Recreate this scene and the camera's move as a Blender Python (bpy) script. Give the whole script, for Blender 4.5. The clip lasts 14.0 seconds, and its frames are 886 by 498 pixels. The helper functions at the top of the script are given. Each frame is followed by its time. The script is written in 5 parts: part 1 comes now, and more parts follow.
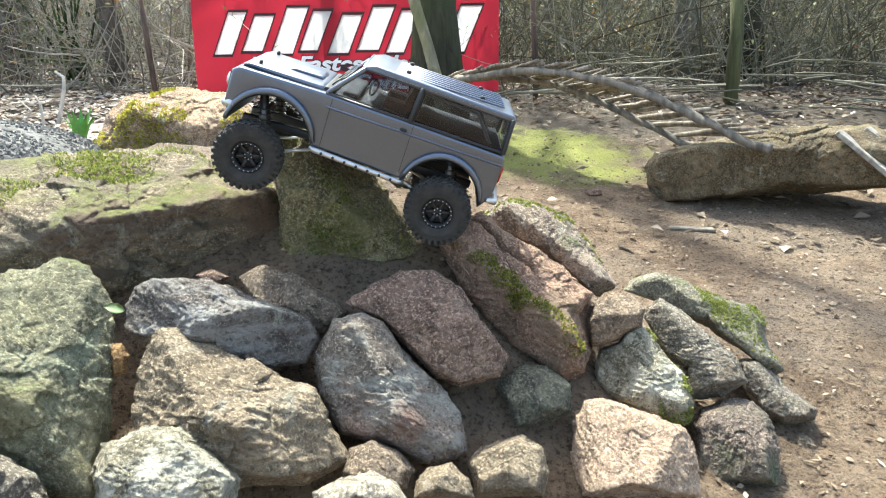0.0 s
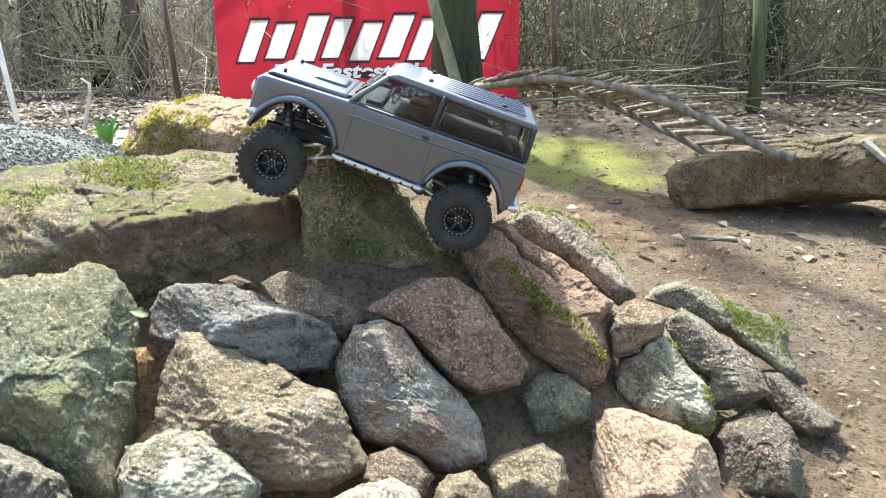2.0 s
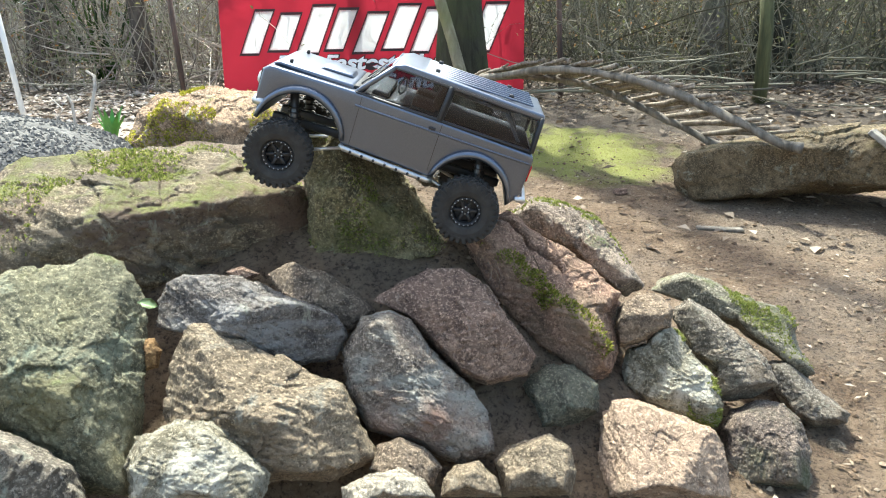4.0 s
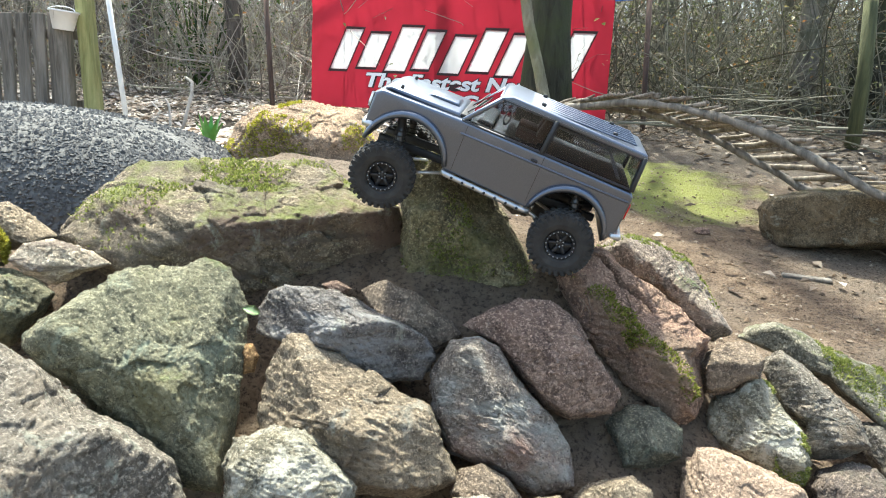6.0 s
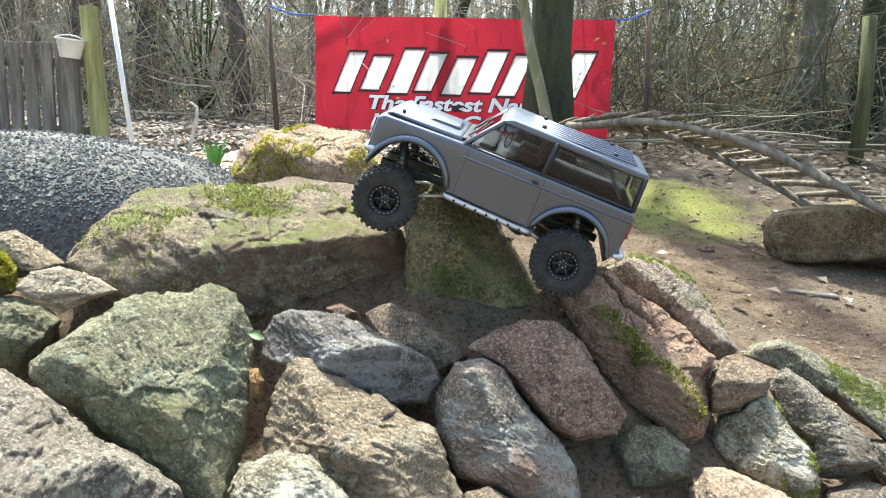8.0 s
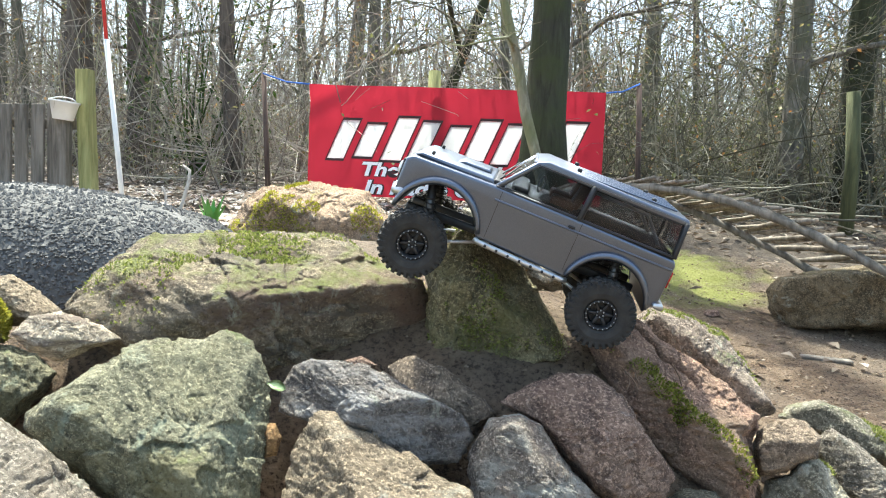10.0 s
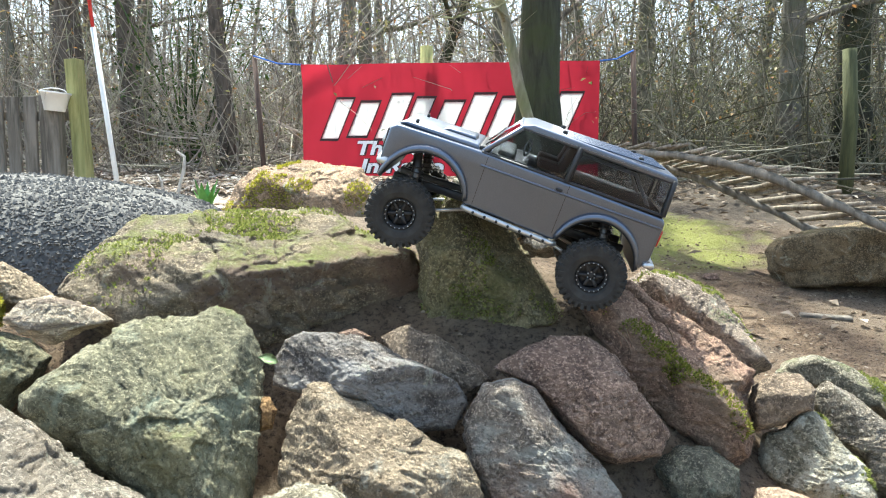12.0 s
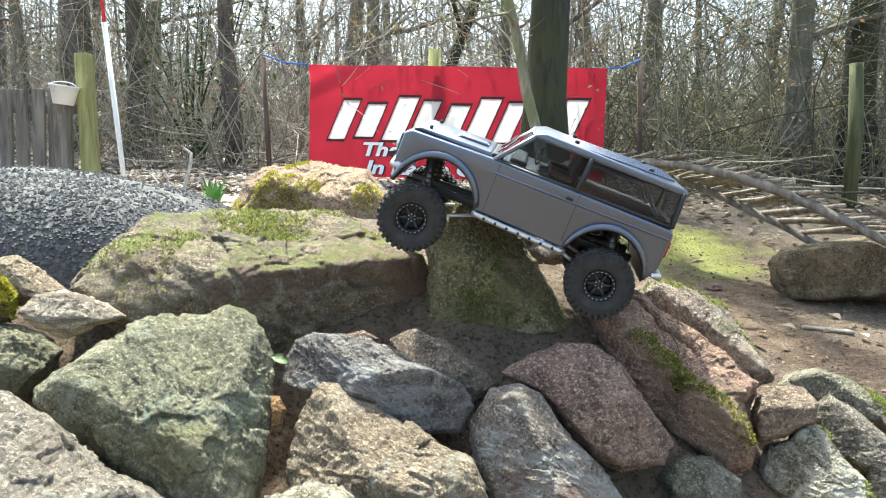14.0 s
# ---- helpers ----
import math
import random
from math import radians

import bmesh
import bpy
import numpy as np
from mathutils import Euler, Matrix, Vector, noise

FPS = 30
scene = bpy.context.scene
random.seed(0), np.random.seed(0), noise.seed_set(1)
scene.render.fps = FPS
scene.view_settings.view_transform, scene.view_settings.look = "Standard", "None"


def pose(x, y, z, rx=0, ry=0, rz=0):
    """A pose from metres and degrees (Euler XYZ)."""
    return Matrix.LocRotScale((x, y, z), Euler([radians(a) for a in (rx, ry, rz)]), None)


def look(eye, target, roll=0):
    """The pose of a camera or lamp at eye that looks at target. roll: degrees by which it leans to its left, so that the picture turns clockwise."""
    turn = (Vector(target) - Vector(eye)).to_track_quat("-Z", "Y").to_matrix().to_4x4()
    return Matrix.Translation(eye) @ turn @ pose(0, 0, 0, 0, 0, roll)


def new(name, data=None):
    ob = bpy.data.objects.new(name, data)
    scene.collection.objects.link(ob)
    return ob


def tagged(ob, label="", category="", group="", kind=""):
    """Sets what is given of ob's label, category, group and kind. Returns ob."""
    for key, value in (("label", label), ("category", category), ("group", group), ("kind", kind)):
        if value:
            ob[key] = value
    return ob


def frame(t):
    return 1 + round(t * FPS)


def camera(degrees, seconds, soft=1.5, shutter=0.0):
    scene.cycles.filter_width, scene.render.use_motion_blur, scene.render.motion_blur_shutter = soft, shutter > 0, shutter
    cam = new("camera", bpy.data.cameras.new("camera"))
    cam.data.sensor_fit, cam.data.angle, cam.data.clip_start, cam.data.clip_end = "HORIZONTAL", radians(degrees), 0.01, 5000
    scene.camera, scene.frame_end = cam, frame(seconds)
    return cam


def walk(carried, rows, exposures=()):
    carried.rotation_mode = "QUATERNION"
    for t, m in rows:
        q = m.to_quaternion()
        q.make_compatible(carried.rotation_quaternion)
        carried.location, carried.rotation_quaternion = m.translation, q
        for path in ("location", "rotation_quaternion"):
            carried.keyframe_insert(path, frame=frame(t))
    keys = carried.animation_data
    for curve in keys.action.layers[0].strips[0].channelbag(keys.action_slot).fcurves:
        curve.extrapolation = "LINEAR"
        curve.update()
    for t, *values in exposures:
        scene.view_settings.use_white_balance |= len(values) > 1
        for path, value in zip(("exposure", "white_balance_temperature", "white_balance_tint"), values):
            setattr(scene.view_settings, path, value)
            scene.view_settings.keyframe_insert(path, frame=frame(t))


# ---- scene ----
import collections

cam = camera(63.5, 14.0, soft=1.1)
PATH = [
    (0, (-0.06, -0.108, 0.471), (-0.04, 1.839, 0.014), -0.7),
    (0.5, (-0.059, -0.11, 0.471), (-0.046, 1.84, 0.027), -0.7),
    (1, (-0.07, -0.115, 0.475), (-0.108, 1.838, 0.046), 0.1),
    (1.5, (-0.067, -0.114, 0.474), (-0.106, 1.839, 0.045), -0.3),
    (2, (-0.065, -0.111, 0.473), (-0.095, 1.84, 0.035), -0.6),
    (4.5, (-0.073, -0.11, 0.471), (-0.128, 1.835, 0.011), -0.9),
    (5, (-0.092, -0.123, 0.479), (-0.212, 1.825, 0.04), 0.2),
    (5.5, (-0.119, -0.13, 0.484), (-0.31, 1.815, 0.059), 1.8),
    (6, (-0.124, -0.129, 0.487), (-0.339, 1.817, 0.078), 2.7),
    (6.5, (-0.123, -0.131, 0.49), (-0.353, 1.814, 0.086), 2.8),
    (7, (-0.118, -0.133, 0.488), (-0.358, 1.812, 0.093), 2.0),
    (7.5, (-0.117, -0.131, 0.491), (-0.346, 1.817, 0.103), 1.7),
    (8, (-0.12, -0.134, 0.494), (-0.353, 1.82, 0.137), 1.8),
    (8.2, (-0.126, -0.13, 0.49), (-0.374, 1.82, 0.125), 2.2),
    (10.3, (-0.212, -0.08, 0.43), (-0.381, 1.908, 0.292), 3.0),
    (10.5, (-0.21, -0.08, 0.428), (-0.377, 1.907, 0.276), 4.0),
    (11, (-0.207, -0.085, 0.427), (-0.415, 1.898, 0.274), 3.0),
    (11.5, (-0.198, -0.081, 0.42), (-0.396, 1.9, 0.23), 1.6),
    (12, (-0.185, -0.077, 0.418), (-0.38, 1.902, 0.208), 0.1),
    (12.5, (-0.192, -0.083, 0.418), (-0.396, 1.895, 0.206), 0.5),
    (13, (-0.197, -0.084, 0.421), (-0.388, 1.895, 0.203), 1.3),
    (13.5, (-0.198, -0.089, 0.423), (-0.389, 1.89, 0.208), 1.7),
    (14, (-0.2, -0.092, 0.424), (-0.397, 1.888, 0.22), 1.6),
]
walk(cam, [(t, look(eye, target, roll)) for t, eye, target, roll in PATH], exposures=[(0.0, 1.82, 6500, -1), (2.2, 1.80, 6500, -1), (4.5, 1.68, 6500, -1), (14.0, 1.72, 6500, -1)])

# ---- light ----
SUN_AZ, SUN_EL = -22.0, 66.0          # degrees from +y towards +x, and above the horizon
world = bpy.data.worlds.new("sky")
scene.world = world
world.use_nodes = True
wn = world.node_tree
sky = wn.nodes.new("ShaderNodeTexSky")
sky.sky_type, sky.sun_disc = "NISHITA", False
sky.sun_elevation, sky.sun_rotation = radians(SUN_EL), radians(SUN_AZ)
sky.air_density, sky.dust_density = 1.0, 4.0
wn.links.new(sky.outputs[0], wn.nodes["Background"].inputs[0])
wn.nodes["Background"].inputs[1].default_value = 0.15
sun_data = bpy.data.lights.new("sun", "SUN")
sun_data.energy, sun_data.angle, sun_data.color = 3.8, radians(1.5), (1.0, 0.97, 0.92)
sun = new("sun", sun_data)
sun.matrix_world = look((0, 0, 20), (-math.sin(radians(SUN_AZ)) * 20, -math.cos(radians(SUN_AZ)) * 20, 20 - 20 * math.tan(radians(SUN_EL))))


# ---- materials ----
def shader(name, rough=0.7, metal=0.0):
    m = bpy.data.materials.new(name)
    m.use_nodes = True
    b = m.node_tree.nodes["Principled BSDF"]
    b.inputs["Roughness"].default_value, b.inputs["Metallic"].default_value = rough, metal
    return m, m.node_tree, b


def noise_node(nt, scale, detail=6, rough=0.6, coords="Object", kind="ShaderNodeTexNoise", stretch=None, warp=0.0):
    tc, n = nt.nodes.new("ShaderNodeTexCoord"), nt.nodes.new(kind)
    n.inputs["Scale"].default_value = scale
    if kind == "ShaderNodeTexNoise":
        n.inputs["Detail"].default_value, n.inputs["Roughness"].default_value, n.inputs["Distortion"].default_value = detail, rough, warp
    out = tc.outputs[coords]
    if stretch:
        mp = nt.nodes.new("ShaderNodeMapping")
        mp.inputs["Scale"].default_value = stretch[:3]
        if len(stretch) > 3:
            mp.inputs["Rotation"].default_value = [radians(a) for a in stretch[3:]]
        nt.links.new(out, mp.inputs[0])
        out = mp.outputs[0]
    nt.links.new(out, n.inputs["Vector"])
    return n


def ramp(nt, source, stops):
    r = nt.nodes.new("ShaderNodeValToRGB")
    while len(r.color_ramp.elements) < len(stops):
        r.color_ramp.elements.new(0.5)
    for e, (p, c) in zip(r.color_ramp.elements, stops):
        e.position = p
        e.color = (*c, 1) if isinstance(c, tuple) else (c, c, c, 1)
    nt.links.new(source, r.inputs[0])
    return r.outputs[0]


def mix(nt, fac, a, b, mode="MIX"):
    n = nt.nodes.new("ShaderNodeMix")
    n.data_type, n.blend_type = "RGBA", mode
    for socket, value in ((n.inputs[0], fac), (n.inputs[6], a), (n.inputs[7], b)):
        if isinstance(value, (int, float)):
            socket.default_value = value
        elif isinstance(value, tuple):
            socket.default_value = (*value, 1)
        else:
            nt.links.new(value, socket)
    return n.outputs[2]


def calc(nt, op, a, b=0.0):
    n = nt.nodes.new("ShaderNodeMath")
    n.operation = op
    n.use_clamp = True
    for socket, value in ((n.inputs[0], a), (n.inputs[1], b)):
        if isinstance(value, (int, float)):
            socket.default_value = value
        else:
            nt.links.new(value, socket)
    return n.outputs[0]


def bump(nt, bsdf, height, strength, distance):
    n = nt.nodes.new("ShaderNodeBump")
    n.inputs["Strength"].default_value, n.inputs["Distance"].default_value = strength, distance
    nt.links.new(height, n.inputs["Height"])
    if bsdf.inputs["Normal"].links:
        nt.links.new(bsdf.inputs["Normal"].links[0].from_socket, n.inputs["Normal"])
    nt.links.new(n.outputs[0], bsdf.inputs["Normal"])


def plain(name, colour, rough=0.6, metal=0.0, vary=0.25, scale=30.0, relief=0.0):
    m, nt, b = shader(name, rough, metal)
    n = noise_node(nt, scale)
    dark = tuple(c * (1 - vary) for c in colour)
    light = tuple(min(1, c * (1 + vary)) for c in colour)
    nt.links.new(ramp(nt, n.outputs[0], [(0.3, dark), (0.7, light)]), b.inputs["Base Color"])
    if relief:
        bump(nt, b, n.outputs[0], 0.6, relief)
    return m


def rock_material(name, dark, mid, light, moss=0.0, moss_colour=(0.10, 0.13, 0.02), lichen=0.0, lichen_colour=(0.44, 0.45, 0.36), band=None, tint=None, relief=0.006):
    """Weathered stone: mottling, speckle, pits and cracks, moss on what faces up, lichen blotches."""
    m, nt, b = shader(name, 0.88)
    dark, mid, light = (tuple(c * k * w for c, w in zip(v, (1.07, 1.0, 0.90))) for v, k in ((dark, 0.92), (mid, 1.04), (light, 1.12)))
    big, fine = noise_node(nt, 7, 8, 0.62, warp=0.6), noise_node(nt, 52, 8, 0.78)
    speck, grit = noise_node(nt, 190, 4, 0.7), noise_node(nt, 24, 6, 0.7, warp=1.2)
    base = ramp(nt, big.outputs[0], [(0.30, dark), (0.5, mid), (0.70, light)])
    base = mix(nt, ramp(nt, noise_node(nt, 3.2, 4, 0.6, warp=1.0).outputs[0], [(0.42, 0.0), (0.62, 0.55)]), base, tuple(min(1, c * 1.25) for c in light))
    # Wherever the bump noises run low, the base colour is darkened as well.
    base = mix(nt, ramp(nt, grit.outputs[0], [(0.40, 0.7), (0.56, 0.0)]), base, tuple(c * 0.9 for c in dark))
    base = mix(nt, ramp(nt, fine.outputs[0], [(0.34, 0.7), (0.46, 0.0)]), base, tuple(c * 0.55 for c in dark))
    base = mix(nt, calc(nt, "MULTIPLY", ramp(nt, speck.outputs[0], [(0.51, 0.0), (0.62, 1.0)]), 0.7), base, tuple(min(1, c * 1.5) for c in light))
    if band:
        streaks = noise_node(nt, 14, 6, 0.6, stretch=band[:6], warp=0.8)
        base = mix(nt, ramp(nt, streaks.outputs[0], [(0.46, 0.0), (0.60, 1.0)]), base, band[6])
    if tint:
        stain = noise_node(nt, 4.5, 5, 0.6, warp=0.4)
        base = mix(nt, ramp(nt, stain.outputs[0], [(0.48, 0.0), (0.66, 0.85)]), base, tint)
    if lichen:
        spots, edge = noise_node(nt, 16, 7, 0.7, warp=0.9), noise_node(nt, 5, 3, 0.5)
        mask = calc(nt, "MULTIPLY", ramp(nt, spots.outputs[0], [(0.60 - 0.16 * lichen, 0.0), (0.70 - 0.12 * lichen, 1.0)]), ramp(nt, edge.outputs[0], [(0.30, 0.25), (0.6, 1.0)]))
        base = mix(nt, mask, base, lichen_colour)
    height = calc(nt, "ADD", calc(nt, "MULTIPLY", grit.outputs[0], 0.5), calc(nt, "MULTIPLY", fine.outputs[0], 0.5))
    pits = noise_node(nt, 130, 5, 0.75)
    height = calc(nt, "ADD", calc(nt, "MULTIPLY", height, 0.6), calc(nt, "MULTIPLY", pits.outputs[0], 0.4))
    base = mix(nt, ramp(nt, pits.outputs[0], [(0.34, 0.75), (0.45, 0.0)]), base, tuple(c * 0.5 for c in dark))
    if moss:
        geo, split = nt.nodes.new("ShaderNodeNewGeometry"), nt.nodes.new("ShaderNodeSeparateXYZ")
        nt.links.new(geo.outputs["Normal"], split.inputs[0])
        patch, fuzz = noise_node(nt, 9, 7, 0.68, warp=0.5), noise_node(nt, 320, 3, 0.7)
        up = calc(nt, "MULTIPLY_ADD", split.outputs[2], 0.35)
        up.node.inputs[2].default_value = 0.30
        mask = calc(nt, "MULTIPLY", up, patch.outputs[0])
        mask = ramp(nt, mask, [(0.40 - 0.25 * moss, 0.0), (0.50 - 0.22 * moss, 0.95)])
        green = mix(nt, fuzz.outputs[0], tuple(c * 0.45 for c in moss_colour), tuple(min(1, c * 1.9) for c in moss_colour))
        green = mix(nt, ramp(nt, noise_node(nt, 22, 4).outputs[0], [(0.45, 0.0), (0.65, 0.7)]), green, (0.12, 0.10, 0.05))
        base = mix(nt, mask, base, green)
        height = calc(nt, "ADD", height, calc(nt, "MULTIPLY", calc(nt, "MULTIPLY", mask, fuzz.outputs[0]), 0.5))
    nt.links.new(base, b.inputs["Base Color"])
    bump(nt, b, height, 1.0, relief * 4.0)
    return m


MOSS, YELLOW = (0.115, 0.15, 0.03), (0.24, 0.25, 0.025)
ROCKS = {
    "moss": rock_material("mossy_stone", (0.085, 0.07, 0.052), (0.20, 0.168, 0.122), (0.33, 0.285, 0.21), 0.50, (0.17, 0.19, 0.045), 0.25, (0.33, 0.31, 0.23), band=(0.35, 1, 2.4, 0, 6, 0, (0.15, 0.12, 0.085)), tint=(0.16, 0.10, 0.07)),
    "lichen": rock_material("lichen_stone", (0.085, 0.088, 0.062), (0.19, 0.195, 0.135), (0.30, 0.30, 0.215), 0.30, (0.15, 0.19, 0.06), 0.35, (0.30, 0.335, 0.245), tint=(0.20, 0.18, 0.085)),
    "grey": rock_material("grey_stone", (0.08, 0.073, 0.062), (0.19, 0.172, 0.148), (0.34, 0.32, 0.285), 0.0, lichen=0.25, tint=(0.17, 0.13, 0.09)),
    "tan": rock_material("tan_stone", (0.12, 0.098, 0.072), (0.25, 0.208, 0.155), (0.38, 0.32, 0.24), 0.15, lichen=0.25, lichen_colour=(0.38, 0.36, 0.29), tint=(0.22, 0.165, 0.11)),
    "yellowmoss": rock_material("yellow_moss_stone", (0.08, 0.07, 0.05), (0.16, 0.15, 0.09), (0.25, 0.23, 0.14), 1.0, YELLOW),
    "whitegreen": rock_material("white_lichen_stone", (0.085, 0.08, 0.058), (0.20, 0.187, 0.14), (0.33, 0.315, 0.25), 0.16, MOSS, 1.0, (0.58, 0.55, 0.45)),
    # The pale band puts the shine of light on this dark stone into its colour.
    "streak": rock_material("sheen_streaked_stone", (0.055, 0.05, 0.05), (0.125, 0.115, 0.113), (0.23, 0.215, 0.205), band=(0.35, 1, 1.8, 0, 20, 0, (0.30, 0.285, 0.27)), lichen=0.1),
    "brown": rock_material("brown_stone", (0.09, 0.07, 0.055), (0.20, 0.16, 0.125), (0.33, 0.27, 0.21), 0.12),
    "red": rock_material("red_stone", (0.09, 0.06, 0.05), (0.21, 0.14, 0.115), (0.36, 0.27, 0.22), 0.05, lichen=0.15, lichen_colour=(0.38, 0.33, 0.28)),
    "layered": rock_material("layered_stone", (0.08, 0.07, 0.065), (0.20, 0.175, 0.155), (0.34, 0.31, 0.28), band=(0.3, 1, 1.9, 0, 52, 0, (0.36, 0.35, 0.31)), tint=(0.24, 0.14, 0.105)),
    "mossdark": rock_material("dark_moss_stone", (0.085, 0.076, 0.048), (0.20, 0.18, 0.105), (0.33, 0.30, 0.19), 0.34, (0.15, 0.165, 0.03), 0.25, (0.36, 0.34, 0.23), tint=(0.13, 0.13, 0.04)),
    "slab": rock_material("red_slab_stone", (0.14, 0.088, 0.068), (0.29, 0.185, 0.142), (0.38, 0.265, 0.20), 0.10, (0.13, 0.15, 0.02), tint=(0.22, 0.16, 0.105)),
    "slabback": rock_material("grey_slab_stone", (0.10, 0.085, 0.075), (0.22, 0.18, 0.155), (0.34, 0.29, 0.25), 0.45, (0.07, 0.12, 0.02), 0.2),
    "mossgrey": rock_material("moss_grey_stone", (0.07, 0.07, 0.055), (0.17, 0.165, 0.13), (0.30, 0.29, 0.24), 0.5, MOSS, 0.3),
    "purple": rock_material("purple_stone", (0.08, 0.065, 0.06), (0.17, 0.14, 0.125), (0.28, 0.235, 0.20), 0.1, tint=(0.13, 0.15, 0.08)),
    "sand": rock_material("sandstone", (0.20, 0.15, 0.12), (0.31, 0.235, 0.182), (0.38, 0.30, 0.235), 0.0, relief=0.003),
    "dark": rock_material("dark_green_stone", (0.05, 0.055, 0.045), (0.11, 0.115, 0.09), (0.20, 0.20, 0.16), 0.2, lichen=0.3, lichen_colour=(0.2, 0.23, 0.17)),
    "pale": rock_material("pale_stone", (0.17, 0.16, 0.135), (0.33, 0.31, 0.27), (0.48, 0.45, 0.39), 0.08),
    "backmoss": rock_material("yellow_moss_boulder", (0.15, 0.11, 0.08), (0.31, 0.22, 0.155), (0.43, 0.32, 0.23), 0.22, YELLOW, 0.15),
    "orange": rock_material("orange_stone", (0.14, 0.08, 0.035), (0.30, 0.18, 0.08), (0.42, 0.28, 0.14), 0.1),
    "driftwood": rock_material("driftwood", (0.28, 0.24, 0.19), (0.44, 0.39, 0.32), (0.58, 0.52, 0.44), band=(0.25, 1, 5.0, 0, -25, 0, (0.20, 0.155, 0.12))),
    "bridgerock": rock_material("umber_stone", (0.06, 0.05, 0.03), (0.13, 0.105, 0.065), (0.22, 0.18, 0.12), 0.35, (0.12, 0.11, 0.035), 0.1),
}


# ---- building blocks ----
def clamp01(v):
    return max(0.0, min(1.0, v))


def smooth(a, b, v):
    v = clamp01((v - a) / (b - a))
    return v * v * (3 - 2 * v)


def shade_smooth(me):
    me.polygons.foreach_set("use_smooth", [True] * len(me.polygons))


def part(name, bm, material, parent=None, label="", soft=True):
    me = bpy.data.meshes.new(name)
    bm.to_mesh(me)
    bm.free()
    if soft:
        shade_smooth(me)
    me.materials.append(material)
    ob = new(name, me)
    ob.parent = parent
    return tagged(ob, label)


def raw_mesh(name, verts, faces, material, soft=True):
    me = bpy.data.meshes.new(name)
    me.from_pydata(verts, [], faces)
    if soft:
        shade_smooth(me)
    me.materials.append(material)
    return new(name, me)


def thing(name, m, label, category, group=""):
    ob = new(name)
    ob.matrix_world = m
    ob.empty_display_size = 0.05
    return tagged(ob, label, category, group)


def box(sx, sy, sz, at=(0, 0, 0), bevel=0.0, segments=2, turn=(0, 0, 0), bm=None):
    mine = bmesh.new()
    bmesh.ops.create_cube(mine, size=1, matrix=Matrix.Diagonal((sx, sy, sz, 1)))
    if bevel:
        bmesh.ops.bevel(mine, geom=mine.edges[:], offset=bevel, segments=segments, affect="EDGES", profile=0.6)
    bmesh.ops.transform(mine, matrix=pose(*at, *turn), verts=mine.verts)
    return joined(mine, bm)


def joined(mine, bm):
    if bm is None:
        return mine
    keep = bpy.data.meshes.new("joining")
    mine.to_mesh(keep)
    mine.free()
    bm.from_mesh(keep)
    bpy.data.meshes.remove(keep)
    return bm


def tube_data(points, radii, sides=6, closed=True):
    """Vertices and faces of a tapered tube along points."""
    verts, faces = [], []
    pts = [Vector(p) for p in points]
    up = Vector((0.31, 0.17, 0.93))
    for i, p in enumerate(pts):
        d = (pts[min(i + 1, len(pts) - 1)] - pts[max(i - 1, 0)]).normalized()
        a = d.cross(up)
        if a.length < 1e-4:
            a = d.cross(Vector((1, 0, 0)))
        a.normalize()
        b = d.cross(a)
        r = radii[i] if isinstance(radii, (list, tuple)) else radii
        verts += [tuple(p + r * (math.cos(2 * math.pi * k / sides) * a + math.sin(2 * math.pi * k / sides) * b)) for k in range(sides)]
        if i:
            o = (i - 1) * sides
            faces += [(o + k, o + (k + 1) % sides, o + sides + (k + 1) % sides, o + sides + k) for k in range(sides)]
    if closed:
        faces += [tuple(range(sides - 1, -1, -1)), tuple(range(len(verts) - sides, len(verts)))]
    return verts, faces


def tube(points, radii, sides=8, bm=None):
    mine = bmesh.new()
    v, fs = tube_data(points, radii, sides)
    vs = [mine.verts.new(p) for p in v]
    for fc in fs:
        mine.faces.new([vs[k] for k in fc])
    bmesh.ops.recalc_face_normals(mine, faces=mine.faces[:])
    return joined(mine, bm)


def prism(profile, y0, y1, bevel=0.0, segments=2, bm=None, top=1.0):
    """A side profile of (x, z) drawn out across y."""
    mine = bmesh.new()
    a = [mine.verts.new((x, y0, z)) for x, z in profile]
    b = [mine.verts.new((x, y1, z)) for x, z in profile]
    mine.faces.new(a)
    mine.faces.new(b[::-1])
    n = len(a)
    for k in range(n):
        mine.faces.new((a[k], b[k], b[(k + 1) % n], a[(k + 1) % n]))
    bmesh.ops.recalc_face_normals(mine, faces=mine.faces[:])
    if bevel:
        sharp = [e for e in mine.edges if len(e.link_faces) == 2 and e.calc_face_angle(0) > 0.5]
        bmesh.ops.bevel(mine, geom=sharp, offset=bevel, segments=segments, affect="EDGES", profile=0.6)
    return joined(mine, bm)


def lathe(profile, steps=32, bm=None, at=(0, 0, 0), turn=(0, 0, 0)):
    """A profile of (radius, y) turned about the y axis."""
    mine = bmesh.new()
    rings = [[mine.verts.new((r * math.cos(2 * math.pi * k / steps), y, r * math.sin(2 * math.pi * k / steps))) for k in range(steps)] for r, y in profile]
    for p, q in zip(rings, rings[1:]):
        for k in range(steps):
            mine.faces.new((p[k], p[(k + 1) % steps], q[(k + 1) % steps], q[k]))
    bmesh.ops.recalc_face_normals(mine, faces=mine.faces[:])
    bmesh.ops.transform(mine, matrix=pose(*at, *turn), verts=mine.verts)
    return joined(mine, bm)


